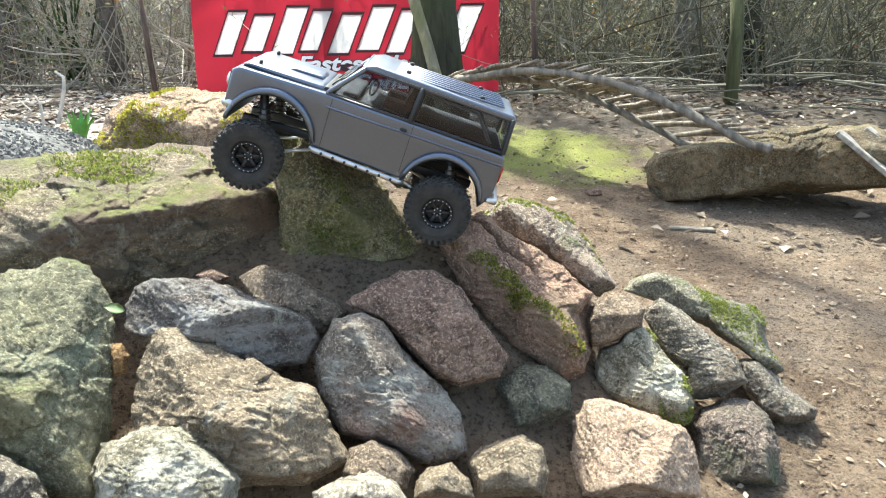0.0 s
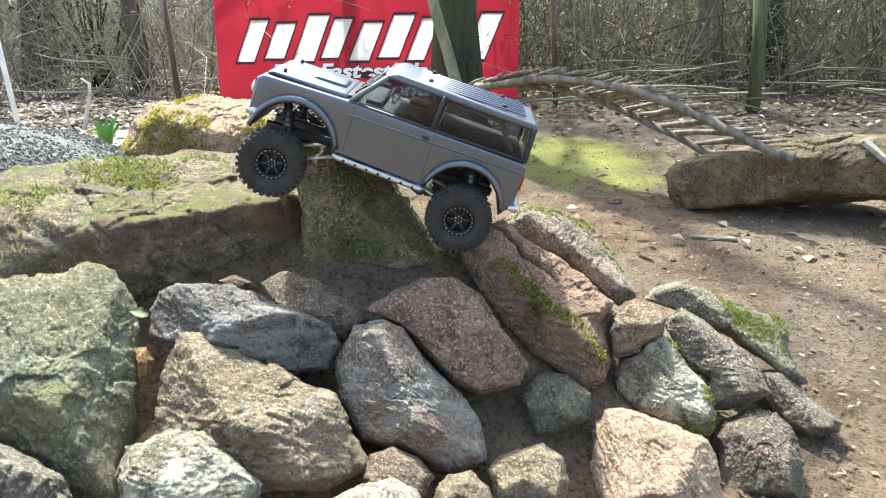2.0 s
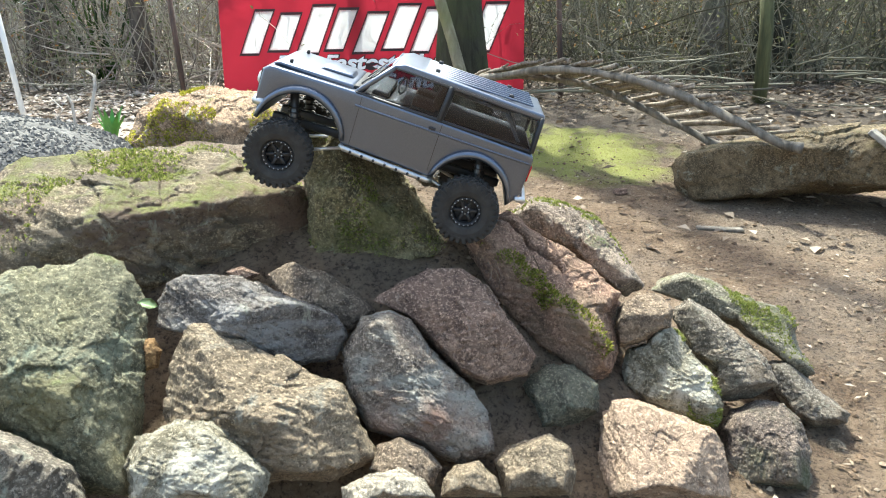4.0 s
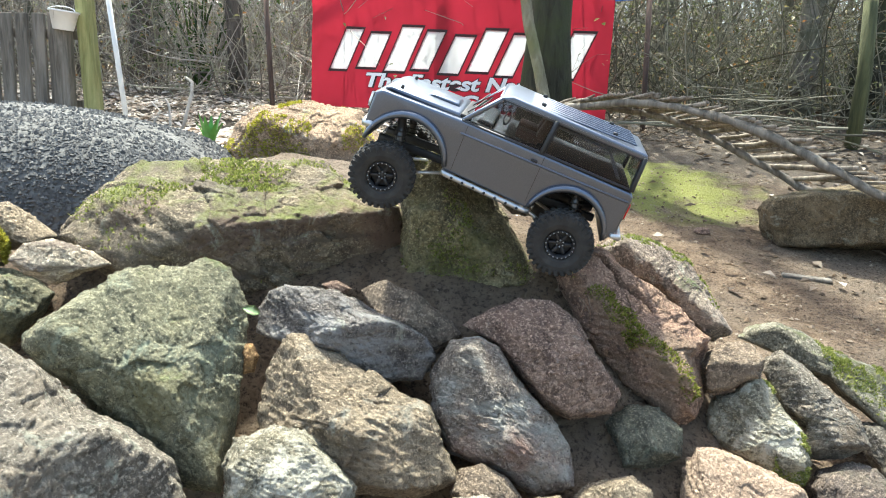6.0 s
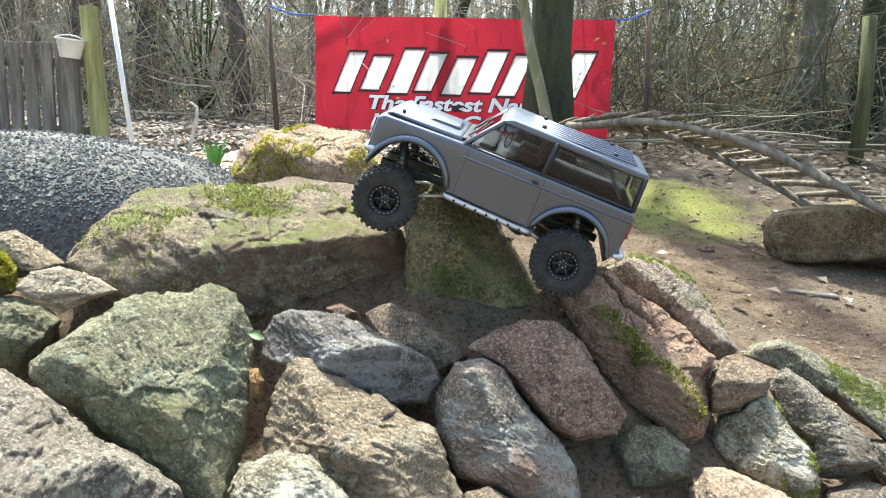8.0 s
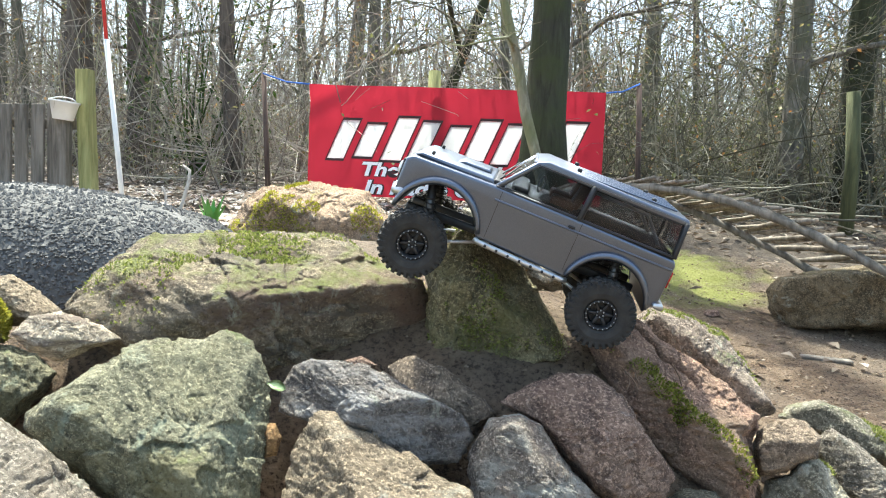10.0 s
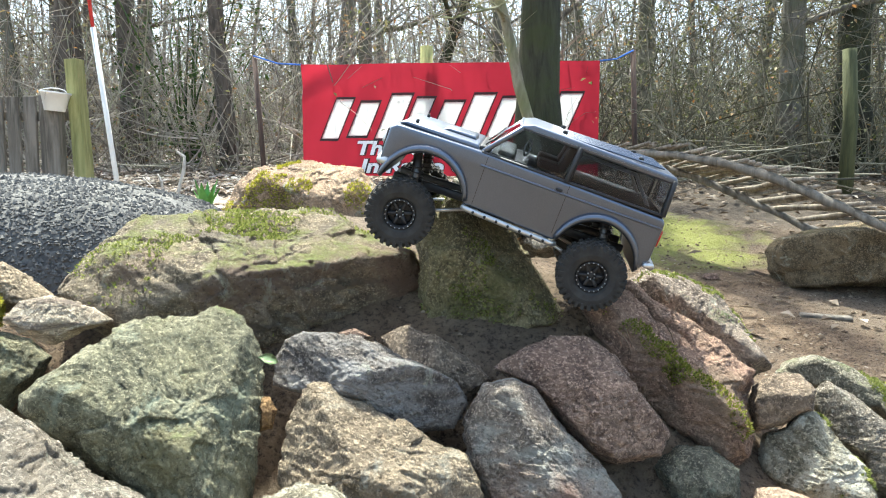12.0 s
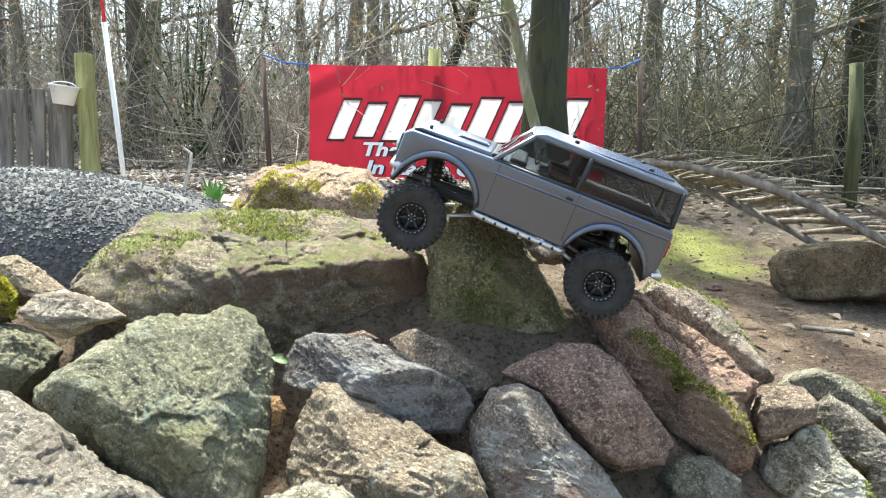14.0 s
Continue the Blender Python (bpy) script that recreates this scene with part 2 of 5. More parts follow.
# ---- ground ----
LEVELS = ((-4000, -0.30), (0.5, -0.27), (1.2, -0.20), (2.9, 0.0), (4.7, 0.30), (6.0, 0.44), (10.0, 0.75), (30.0, 1.3), (4000.0, 1.6))


def ground_height(x, y):
    for (y0, z0), (y1, z1) in zip(LEVELS, LEVELS[1:]):
        if y <= y1:
            z = z0 + (z1 - z0) * (y - y0) / (y1 - y0)
            break
    side = 1 - smooth(-0.15, 0.55, x)
    west = smooth(-0.85, -1.1, x)
    z += 0.40 * smooth(0.72, 1.35, y) * (1 - smooth(1.45 + 0.5 * smooth(-0.2, -0.6, x) - 0.75 * west, 2.1 + 0.9 * smooth(-0.2, -0.6, x) - 1.4 * west, y)) * side * (1 - smooth(-1.6, -2.2, x) * 0.6)
    z += 0.27 * smooth(-0.7, -1.2, x) * smooth(1.9, 2.5, y) * (1 - smooth(2.9, 3.5, y))
    if -8 < x < 8 and y < 12:
        z += 0.030 * noise.fractal(Vector((x * 1.7, y * 1.7, 3.1)), 1.0, 2.0, 4) + 0.008 * noise.noise(Vector((x * 17, y * 17, 0.5)))
    return z


def ground_material():
    m, nt, b = shader("dirt", 0.95)
    big, mid, fine = noise_node(nt, 1.3, 6, 0.6, warp=0.5), noise_node(nt, 11, 10, 0.75, warp=0.4), noise_node(nt, 110, 6, 0.75)
    soil = ramp(nt, mid.outputs[0], [(0.30, (0.085, 0.052, 0.03)), (0.46, (0.185, 0.122, 0.073)), (0.58, (0.27, 0.19, 0.122)), (0.74, (0.40, 0.31, 0.22))])
    soil = mix(nt, ramp(nt, big.outputs[0], [(0.45, 0.0), (0.62, 0.6)]), soil, (0.27, 0.215, 0.16))
    soil = mix(nt, ramp(nt, fine.outputs[0], [(0.38, 0.85), (0.5, 0.0)]), soil, (0.04, 0.027, 0.018))
    tc, split = nt.nodes.new("ShaderNodeTexCoord"), nt.nodes.new("ShaderNodeSeparateXYZ")
    nt.links.new(tc.outputs["Object"], split.inputs[0])
    far = ramp(nt, calc(nt, "ADD", calc(nt, "MULTIPLY", split.outputs[1], 0.1), calc(nt, "MULTIPLY", big.outputs[0], 0.12)), [(0.36, 0.0), (0.46, 1.0)])
    litter = ramp(nt, mid.outputs[0], [(0.3, (0.04, 0.031, 0.022)), (0.55, (0.095, 0.073, 0.052)), (0.75, (0.20, 0.165, 0.13))])
    soil = mix(nt, far, soil, litter)
    # a patch of low moss behind the rocks
    dist = nt.nodes.new("ShaderNodeVectorMath")
    dist.operation = "DISTANCE"
    dist.inputs[1].default_value = (0.50, 3.55, 0.1)
    nt.links.new(tc.outputs["Object"], dist.inputs[0])
    near = calc(nt, "SUBTRACT", 1.0, dist.outputs["Value"])
    green = ramp(nt, calc(nt, "MULTIPLY", near, noise_node(nt, 4, 6, 0.65, warp=0.6).outputs[0]), [(0.22, 0.0), (0.34, 0.9)])
    soil = mix(nt, green, soil, mix(nt, fine.outputs[0], (0.14, 0.155, 0.03), (0.36, 0.37, 0.09)))
    nt.links.new(soil, b.inputs["Base Color"])
    bump(nt, b, calc(nt, "ADD", calc(nt, "MULTIPLY", mid.outputs[0], 0.6), calc(nt, "MULTIPLY", fine.outputs[0], 0.4)), 1.0, 0.045)
    return m


def graded(lo, hi, near_lo, near_hi, step, grow=1.35):
    """Steps that are fine in the near stretch and grow away from it."""
    mid = list(np.arange(near_lo, near_hi + step / 2, step))
    out, d, v = [], step, near_lo
    while v > lo:
        d *= grow
        v -= d
        out.append(v)
    out, v, d = out[::-1] + mid, mid[-1], step
    while v < hi:
        d *= grow
        v += d
        out.append(v)
    return out


gx, gy = graded(-400, 400, -2.2, 3.4, 0.03), graded(-300, 600, 0.2, 5.2, 0.03)
gv = [(x, y, ground_height(x, y)) for y in gy for x in gx]
gf = [(r * len(gx) + c, r * len(gx) + c + 1, (r + 1) * len(gx) + c + 1, (r + 1) * len(gx) + c) for r in range(len(gy) - 1) for c in range(len(gx) - 1)]
ground = raw_mesh("ground", gv, gf, ground_material())
tagged(ground, "bare red-brown dirt and leaf litter rising to woods", "ground", kind="structure")


# ---- rocks ----
def unit_sphere(levels):
    bm = bmesh.new()
    bmesh.ops.create_icosphere(bm, subdivisions=levels, radius=1)
    bm.verts.ensure_lookup_table()
    v = np.array([x.co[:] for x in bm.verts])
    fs = [tuple(x.index for x in fc.verts) for fc in bm.faces]
    bm.free()
    return v / np.linalg.norm(v, axis=1)[:, None], fs


SPHERES = {n: unit_sphere(n) for n in (5, 6, 7)}


STONES = {}


def rock(name, label, kind, at, depth, lie, outline, seed, fronts=(), fine=6, edge=30, crag=1.0, groove=None, taper=0.30):
    """A broken stone. lie: its tilt and heading in degrees; outline: its widest section as (angle, radius) corners;
    fronts: broad faces across its front as (sideways lean, upward lean, share of the depth)."""
    rng = random.Random(seed * 7 + 1)
    d, faces = SPHERES[fine]
    fronts = fronts or [(-0.35 + rng.uniform(-0.15, 0.15), 0.5, 0.78), (0.4, 0.35 + rng.uniform(-0.15, 0.15), 0.76), (0.05, -0.45, 0.85)]
    size = sum(r for _, r in outline) / len(outline)
    corners = [(r * math.cos(radians(a)), r * math.sin(radians(a))) for a, r in outline]
    around = np.arctan2(d[:, 2], d[:, 0])
    reach = np.full(len(d), 1e9)
    ux, uz = np.cos(around), np.sin(around)
    for (x0, z0), (x1, z1) in zip(corners, corners[1:] + corners[:1]):
        # the straight side between two corners, met by each direction that points between them
        ex, ez = x1 - x0, z1 - z0
        den = ux * ez - uz * ex
        den = np.where(np.abs(den) < 1e-9, 1e-9, den)
        far, along = (x0 * ez - z0 * ex) / den, (x0 * uz - z0 * ux) / den
        ok = (far > 0) & (along >= -0.001) & (along <= 1.001)
        reach = np.where(ok, np.minimum(reach, far), reach)
    flat = np.hypot(d[:, 0], d[:, 2])
    total = np.clip((flat + taper * np.abs(d[:, 1])) / reach, 1e-6, None) ** edge
    planes = [((nx, -1.0, nz), depth * k) for nx, nz, k in fronts] + [((0.2, 1, 0.1), depth), ((-0.3, 1, -0.2), depth * 1.05)]
    for n, o in planes:
        n = np.array(n) / np.linalg.norm(n)
        total += np.clip(d @ n / max(o, 0.008), 0, None) ** edge
    p = d * (total ** (-1 / edge))[:, None]
    off, freq = Vector((seed * 3.7, seed * 1.3, seed * 2.1)), 1.9 / size
    grain = Vector((rng.uniform(-1, 1), rng.uniform(-0.4, 0.4), rng.uniform(-1, 1))).normalized()
    lumps = np.empty(len(p))
    for i, (x, y, z) in enumerate(p):
        v = Vector((x, y, z))
        q = v * freq + off
        q = q + Vector((noise.noise(q * 1.7), noise.noise(q * 1.7 + off), 0)) * 0.22
        bed = q + grain * (v.dot(grain) * freq * 2.2)
        (f1, f2, *_), (c1, *_) = noise.voronoi(q * 1.5)
        (g1, g2, *_), (k1, *_) = noise.voronoi(bed * 2.6)
        # each broken piece stands at its own height and lean
        chip = 0.045 * noise.noise(c1 * 5.3) + 0.045 * (q * 1.5 - c1).dot(Vector((noise.noise(c1 * 3.1), noise.noise(c1 * 4.7), noise.noise(c1 * 6.1)))) - 0.009 * math.exp(-((f2 - f1) / 0.05) ** 2)
        flake = 0.020 * noise.noise(k1 * 7.7) - 0.008 * math.exp(-((g2 - g1) / 0.06) ** 2)
        lumps[i] = (0.035 * noise.noise(q) + chip + flake - 0.030 * abs(noise.noise(bed * 2.0)) + 0.014 * noise.noise(q * 6.0)
                    - 0.012 * abs(noise.noise(bed * 7.0)) + 0.008 * noise.noise(q * 16.0) - 0.006 * abs(noise.noise(q * 31.0)))
    p = p + d * (lumps * size * crag)[:, None]
    p = p @ np.array(pose(0, 0, 0, lie[0], 0, lie[1]).to_3x3()).T
    if groove:
        a, c, n = (np.array(v, float) for v in groove)
        here, along = p + np.array(at) - a, c - a
        n /= np.linalg.norm(n)
        across = np.cross(along, n) / np.linalg.norm(np.cross(along, n))
        s = here @ along / (along @ along)
        bend = 0.005 * np.sin(s * 9) + 0.003 * np.sin(s * 23)
        gap = 0.0045 * np.clip(np.minimum(s + 0.1, 1.05 - s) * 5, 0, 1) + 1e-5
        deep = np.exp(-((here @ across + bend) / gap) ** 2) * (here @ n > -0.06) * (s > -0.1) * (s < 1.05)
        p = p - n * (0.028 * deep)[:, None]
    ob = raw_mesh(name, p.tolist(), faces, ROCKS[kind])
    ob.location = at
    STONES.setdefault(kind, []).append(ob)
    return tagged(ob, label, "wood" if name == "driftwood" else "rock", "" if name == "driftwood" else "rocks of the crawler course")


rock("boulder", "large flat-topped boulder covered in green moss", "moss", (-0.705, 1.280, 0.197), 0.2, (-11, 23), [(-179, 0.348), (-151, 0.253), (-91, 0.164), (-31, 0.302), (-16, 0.356), (-2, 0.364), (9, 0.35), (21, 0.27), (41, 0.221), (70, 0.179), (122, 0.202), (142, 0.248), (164, 0.285)], 1, fronts=[(-0.05, 1.5, 0.62), (0.1, -0.55, 0.82), (-0.35, 0.5, 0.95)], fine=7)
rock("boulder", "broad grey-green lichen-covered boulder in the rock pile", "lichen", (-0.675, 0.870, 0.063), 0.12, (-20, 29), [(-151, 0.114), (-108, 0.127), (-82, 0.197), (-68, 0.23), (-33, 0.146), (4, 0.143), (31, 0.167), (51, 0.185), (64, 0.182), (73, 0.158), (106, 0.16), (138, 0.159), (162, 0.193), (168, 0.191)], 2, fronts=[(0.05, 0.55, 0.68), (-0.60, -0.35, 0.86), (0.75, 0.15, 0.85), (-0.1, 0.9, 0.9)], fine=7)
rock("boulder", "rough grey-brown boulder at the foot of the pile", "grey", (-0.753, 0.660, 0.007), 0.16, (-25, 39), [(-155, 0.131), (-69, 0.158), (-31, 0.235), (-14, 0.193), (3, 0.138), (30, 0.097), (77, 0.122), (95, 0.157), (107, 0.178), (142, 0.183)], 3, fronts=[(0.1, 0.8, 0.75), (0.5, -0.1, 0.9), (-0.5, 0.3, 0.9)], fine=7)
rock("rock", "small mossy green rock beside driftwood", "lichen", (-1.050, 1.020, 0.083), 0.09, (-15, 39), [(-129, 0.093), (-82, 0.074), (-15, 0.072), (10, 0.091), (42, 0.077), (94, 0.074), (134, 0.083)], 4)
rock("rock", "angular tan rock behind driftwood", "tan", (-1.087, 1.100, 0.210), 0.07, (-10, 38), [(-145, 0.062), (-57, 0.057), (-15, 0.089), (38, 0.046), (89, 0.053), (148, 0.075)], 5, fronts=[(0.5, 0.7, 0.7), (-0.4, 0.2, 0.8)])
rock("driftwood", "bleached chunk of driftwood with deep grain", "driftwood", (-0.912, 0.980, 0.186), 0.05, (-13, 36), [(-157, 0.051), (-93, 0.044), (-34, 0.046), (-8, 0.089), (14, 0.06), (92, 0.039), (146, 0.058), (175, 0.071)], 6)
rock("stone", "small red stone lying on dirt", "red", (0.614, 2.900, -0.003), 0.04, (-9, -14), [(-144, 0.022), (-108, 0.02), (-72, 0.019), (-36, 0.021), (0, 0.035), (36, 0.034), (72, 0.023), (108, 0.023), (144, 0.029), (180, 0.036)], 7)
rock("rock", "small rock furred with yellow moss", "yellowmoss", (-1.085, 1.040, 0.189), 0.05, (-11, 40), [(-120, 0.052), (-60, 0.046), (10, 0.036), (68, 0.043), (119, 0.055)], 8)
rock("rock", "pale rock blotched with white-green lichen", "whitegreen", (-0.428, 0.750, -0.036), 0.1, (-29, 19), [(-152, 0.093), (-35, 0.103), (-12, 0.104), (16, 0.075), (65, 0.07), (101, 0.071), (141, 0.087), (168, 0.088)], 9, fronts=[(-0.2, 0.7, 0.75), (0.5, 0.2, 0.8), (-0.5, -0.1, 0.85)], fine=7)
rock("boulder", "long tan boulder with a sloping top", "tan", (-0.372, 0.870, -0.009), 0.12, (-26, 14), [(-148, 0.116), (-98, 0.098), (-47, 0.155), (-26, 0.197), (-13, 0.163), (12, 0.133), (69, 0.09), (114, 0.157), (127, 0.176), (155, 0.154), (179, 0.15)], 10, fronts=[(0.35, 0.85, 0.6), (-0.25, -0.45, 0.78), (0.6, 0.1, 0.85), (-1.1, 0.2, 0.75)], fine=7)
rock("rock", "dark grey rock with a painted pale sheen in streaks", "streak", (-0.407, 0.980, 0.101), 0.09, (-19, 15), [(-174, 0.111), (-155, 0.072), (-82, 0.06), (-49, 0.112), (-31, 0.158), (-15, 0.163), (-2, 0.137), (17, 0.088), (51, 0.058), (98, 0.074), (140, 0.123), (151, 0.144), (163, 0.156), (180, 0.149)], 11, fronts=[(0.1, 0.9, 0.7), (0.25, -0.35, 0.75), (-0.8, 0.2, 0.9)], fine=7)
rock("rock", "low brown rock wedged under the boulders", "brown", (-0.317, 1.120, 0.089), 0.07, (-18, 9), [(-146, 0.061), (-52, 0.087), (-15, 0.107), (5, 0.068), (78, 0.049), (124, 0.086), (151, 0.108)], 12)
rock("stone", "small reddish stone in a gap", "red", (-0.459, 1.130, 0.134), 0.03, (-15, 15), [(-88, 0.02), (-2, 0.03), (88, 0.016), (167, 0.031)], 13)
rock("boulder", "layered grey and rust boulder leaning on the pile", "layered", (-0.142, 0.960, -0.019), 0.1, (-25, 1), [(-141, 0.097), (-91, 0.084), (-58, 0.136), (-36, 0.161), (-15, 0.124), (10, 0.086), (63, 0.072), (92, 0.118), (107, 0.141), (125, 0.149), (138, 0.141), (152, 0.135), (175, 0.111)], 14, fronts=[(0.75, 0.45, 0.62), (-0.45, -0.1, 0.7), (0.2, -0.6, 0.9)], fine=7)
rock("boulder", "rough red-brown boulder in the pile", "red", (-0.059, 1.040, 0.066), 0.09, (-20, -3), [(-146, 0.067), (-93, 0.086), (-68, 0.113), (-38, 0.137), (-22, 0.131), (10, 0.075), (58, 0.081), (91, 0.1), (124, 0.115), (148, 0.133), (166, 0.163), (171, 0.101)], 15, fronts=[(0.15, 0.8, 0.65), (-0.35, -0.15, 0.78), (0.6, -0.1, 0.8)], fine=7)
rock("boulder", "upright mossy boulder with a pointed top", "mossdark", (-0.252, 1.280, 0.226), 0.15, (-11, 5), [(-175, 0.115), (-133, 0.154), (-105, 0.16), (-89, 0.166), (-64, 0.148), (-34, 0.188), (-24, 0.192), (-9, 0.139), (39, 0.105), (69, 0.149), (84, 0.176), (109, 0.178), (127, 0.18), (141, 0.162)], 16, fronts=[(0.75, 0.62, 0.58), (-0.22, -0.42, 0.62), (-0.6, 0.5, 0.8)], fine=7)
rock("boulder", "cracked red slab with a moss-covered front edge", "slab", (0.101, 1.200, 0.070), 0.16, (-17, -9), [(-147, 0.097), (-96, 0.114), (-60, 0.189), (-49, 0.194), (-37, 0.168), (-16, 0.124), (4, 0.146), (38, 0.097), (95, 0.116), (116, 0.177), (132, 0.198), (148, 0.205), (160, 0.153)], 17, fronts=[(0.62, 0.95, 0.5), (-0.42, -0.38, 0.62)], fine=7, groove=((0.020, 1.220, 0.215), (0.124, 1.150, 0.135), (0.42, -0.50, 0.75)))
rock("boulder", "grey slab with a mossy rim", "slabback", (0.190, 1.400, 0.131), 0.1, (-13, -11), [(-178, 0.074), (-68, 0.069), (-49, 0.159), (-33, 0.17), (-16, 0.101), (56, 0.062), (110, 0.087), (140, 0.144), (163, 0.171)], 18, fronts=[(0.5, 0.9, 0.7), (-0.3, -0.2, 0.9)], fine=7)
rock("rock", "round brown stone in the rock pile", "brown", (0.271, 1.160, 0.034), 0.05, (-19, -17), [(-164, 0.055), (-124, 0.07), (-83, 0.043), (-12, 0.052), (23, 0.061), (60, 0.058), (107, 0.048), (159, 0.048)], 19, fronts=[(0.0, 0.9, 0.75), (0.1, -0.3, 0.8)])
rock("rock", "rock with white lichen and green moss", "whitegreen", (0.322, 1.120, -0.069), 0.075, (-23, -19), [(-168, 0.092), (-134, 0.074), (-62, 0.084), (-42, 0.109), (-21, 0.096), (15, 0.073), (59, 0.058), (85, 0.086), (100, 0.102), (114, 0.095), (129, 0.082), (151, 0.096), (168, 0.094)], 20, fronts=[(0.5, 0.5, 0.7), (-0.4, 0.1, 0.75), (0.1, -0.6, 0.9)], fine=7)
rock("rock", "grey-white rough rock in the pile", "grey", (0.439, 1.190, -0.047), 0.08, (-21, -23), [(-175, 0.062), (-107, 0.041), (-93, 0.094), (-75, 0.092), (-43, 0.096), (-23, 0.108), (1, 0.076), (63, 0.047), (115, 0.091), (126, 0.123), (140, 0.126), (151, 0.115)], 21, fronts=[(0.5, 0.6, 0.7), (-0.4, -0.1, 0.75)], fine=7)
rock("rock", "long rock with a mossy back", "mossgrey", (0.540, 1.380, -0.034), 0.1, (-18, -23), [(-91, 0.034), (-44, 0.113), (-41, 0.176), (-33, 0.186), (-25, 0.134), (0, 0.109), (18, 0.087), (100, 0.046), (133, 0.103), (145, 0.145), (160, 0.183), (170, 0.195), (176, 0.075), (176, 0.136)], 22, fronts=[(0.45, 0.9, 0.6), (-0.3, -0.2, 0.8)])
rock("rock", "low grey lichen rock on the dirt", "grey", (0.617, 1.220, -0.153), 0.07, (-23, -29), [(-111, 0.049), (-63, 0.064), (-24, 0.084), (-10, 0.082), (50, 0.031), (118, 0.078), (141, 0.097), (177, 0.057)], 23, fronts=[(0.4, 0.7, 0.7), (-0.3, -0.1, 0.8)])
rock("boulder", "purple-brown rock with green tinges", "purple", (0.484, 1.080, -0.190), 0.1, (-27, -26), [(-152, 0.085), (-116, 0.098), (-35, 0.098), (12, 0.078), (48, 0.081), (76, 0.092), (106, 0.091), (138, 0.09), (163, 0.087)], 24, fronts=[(0.3, 0.8, 0.75), (-0.2, -0.1, 0.8)], fine=7)
rock("boulder", "flat-faced pink sandstone block", "sand", (0.254, 0.950, -0.128), 0.09, (-28, -19), [(-158, 0.104), (-133, 0.116), (-23, 0.123), (3, 0.105), (33, 0.101), (81, 0.076), (121, 0.102), (137, 0.115), (151, 0.109), (171, 0.1)], 25, fronts=[(0.05, 0.5, 0.64), (0.9, 0.1, 0.9), (-0.9, 0.1, 0.9)], fine=7)
rock("rock", "rough yellow-tan rock low in the pile", "tan", (0.049, 0.890, -0.114), 0.07, (-30, -9), [(-137, 0.069), (-33, 0.066), (1, 0.061), (37, 0.063), (72, 0.058), (151, 0.059), (174, 0.067)], 26)
rock("rock", "small dark green rock wedged low", "dark", (0.106, 1.035, -0.062), 0.08, (-25, -11), [(-155, 0.056), (-117, 0.071), (-84, 0.056), (-18, 0.069), (22, 0.069), (70, 0.058), (120, 0.063), (168, 0.073)], 27)
rock("rock", "small brown mossy rock", "brown", (-0.153, 0.860, -0.092), 0.06, (-30, 2), [(-176, 0.055), (-121, 0.043), (-34, 0.056), (-3, 0.055), (37, 0.042), (99, 0.044), (143, 0.051)], 28)
rock("rock", "small pinkish tan rock", "tan", (-0.055, 0.830, -0.101), 0.06, (-32, -4), [(-152, 0.049), (-22, 0.052), (11, 0.04), (68, 0.033), (130, 0.032), (177, 0.043)], 29)
rock("rock", "pale grey rock at the foot of the pile", "pale", (-0.169, 0.750, -0.064), 0.07, (-32, 3), [(-156, 0.061), (-10, 0.069), (14, 0.053), (55, 0.034), (131, 0.029), (176, 0.06)], 30)
rock("boulder", "flat boulder with bright yellow moss", "backmoss", (-0.875, 2.300, 0.318), 0.28, (-4, 17), [(-173, 0.283), (-159, 0.266), (-55, 0.17), (-8, 0.33), (12, 0.24), (34, 0.212), (82, 0.14), (147, 0.215), (166, 0.244)], 32, fronts=[(0.0, 1.3, 0.6), (-0.5, -0.1, 0.8), (0.4, 0.1, 0.9)], fine=7)
rock("rock", "small rounded mossy stone on a boulder", "mossgrey", (-0.411, 1.750, 0.397), 0.06, (-3, 9), [(-144, 0.049), (-108, 0.036), (-72, 0.037), (-36, 0.046), (0, 0.063), (36, 0.049), (72, 0.034), (108, 0.036), (144, 0.045), (180, 0.064)], 33)
rock("rock", "grey mossy rock behind the slabs", "mossgrey", (-0.237, 1.600, 0.341), 0.12, (-5, 4), [(-144, 0.073), (-108, 0.103), (-72, 0.096), (-36, 0.106), (0, 0.095), (36, 0.093), (72, 0.103), (108, 0.094), (144, 0.112), (180, 0.075)], 34)
rock("rock", "split orange-brown rock under the bridge", "orange", (-0.135, 2.100, 0.293), 0.14, (-5, 0), [(-144, 0.141), (-108, 0.127), (-72, 0.127), (-36, 0.128), (0, 0.106), (36, 0.101), (72, 0.1), (108, 0.126), (144, 0.152), (180, 0.119)], 35)
rock("rock", "low pale flat rock behind the slabs", "pale", (-0.109, 1.600, 0.253), 0.1, (-8, -0), [(-144, 0.054), (-108, 0.037), (-72, 0.033), (-36, 0.046), (0, 0.095), (36, 0.059), (72, 0.039), (108, 0.041), (144, 0.058), (180, 0.073)], 36)
rock("boulder", "long low brown boulder under a stick bridge", "bridgerock", (1.327, 2.720, 0.132), 0.28, (-6, -27), [(-177, 0.54), (-169, 0.535), (-158, 0.506), (-115, 0.148), (-40, 0.176), (-8, 0.441), (9, 0.444), (30, 0.333), (56, 0.189), (124, 0.157), (170, 0.386), (177, 0.513)], 37, fronts=[(0.0, 1.2, 0.75), (0.0, -0.3, 0.8)], fine=7)
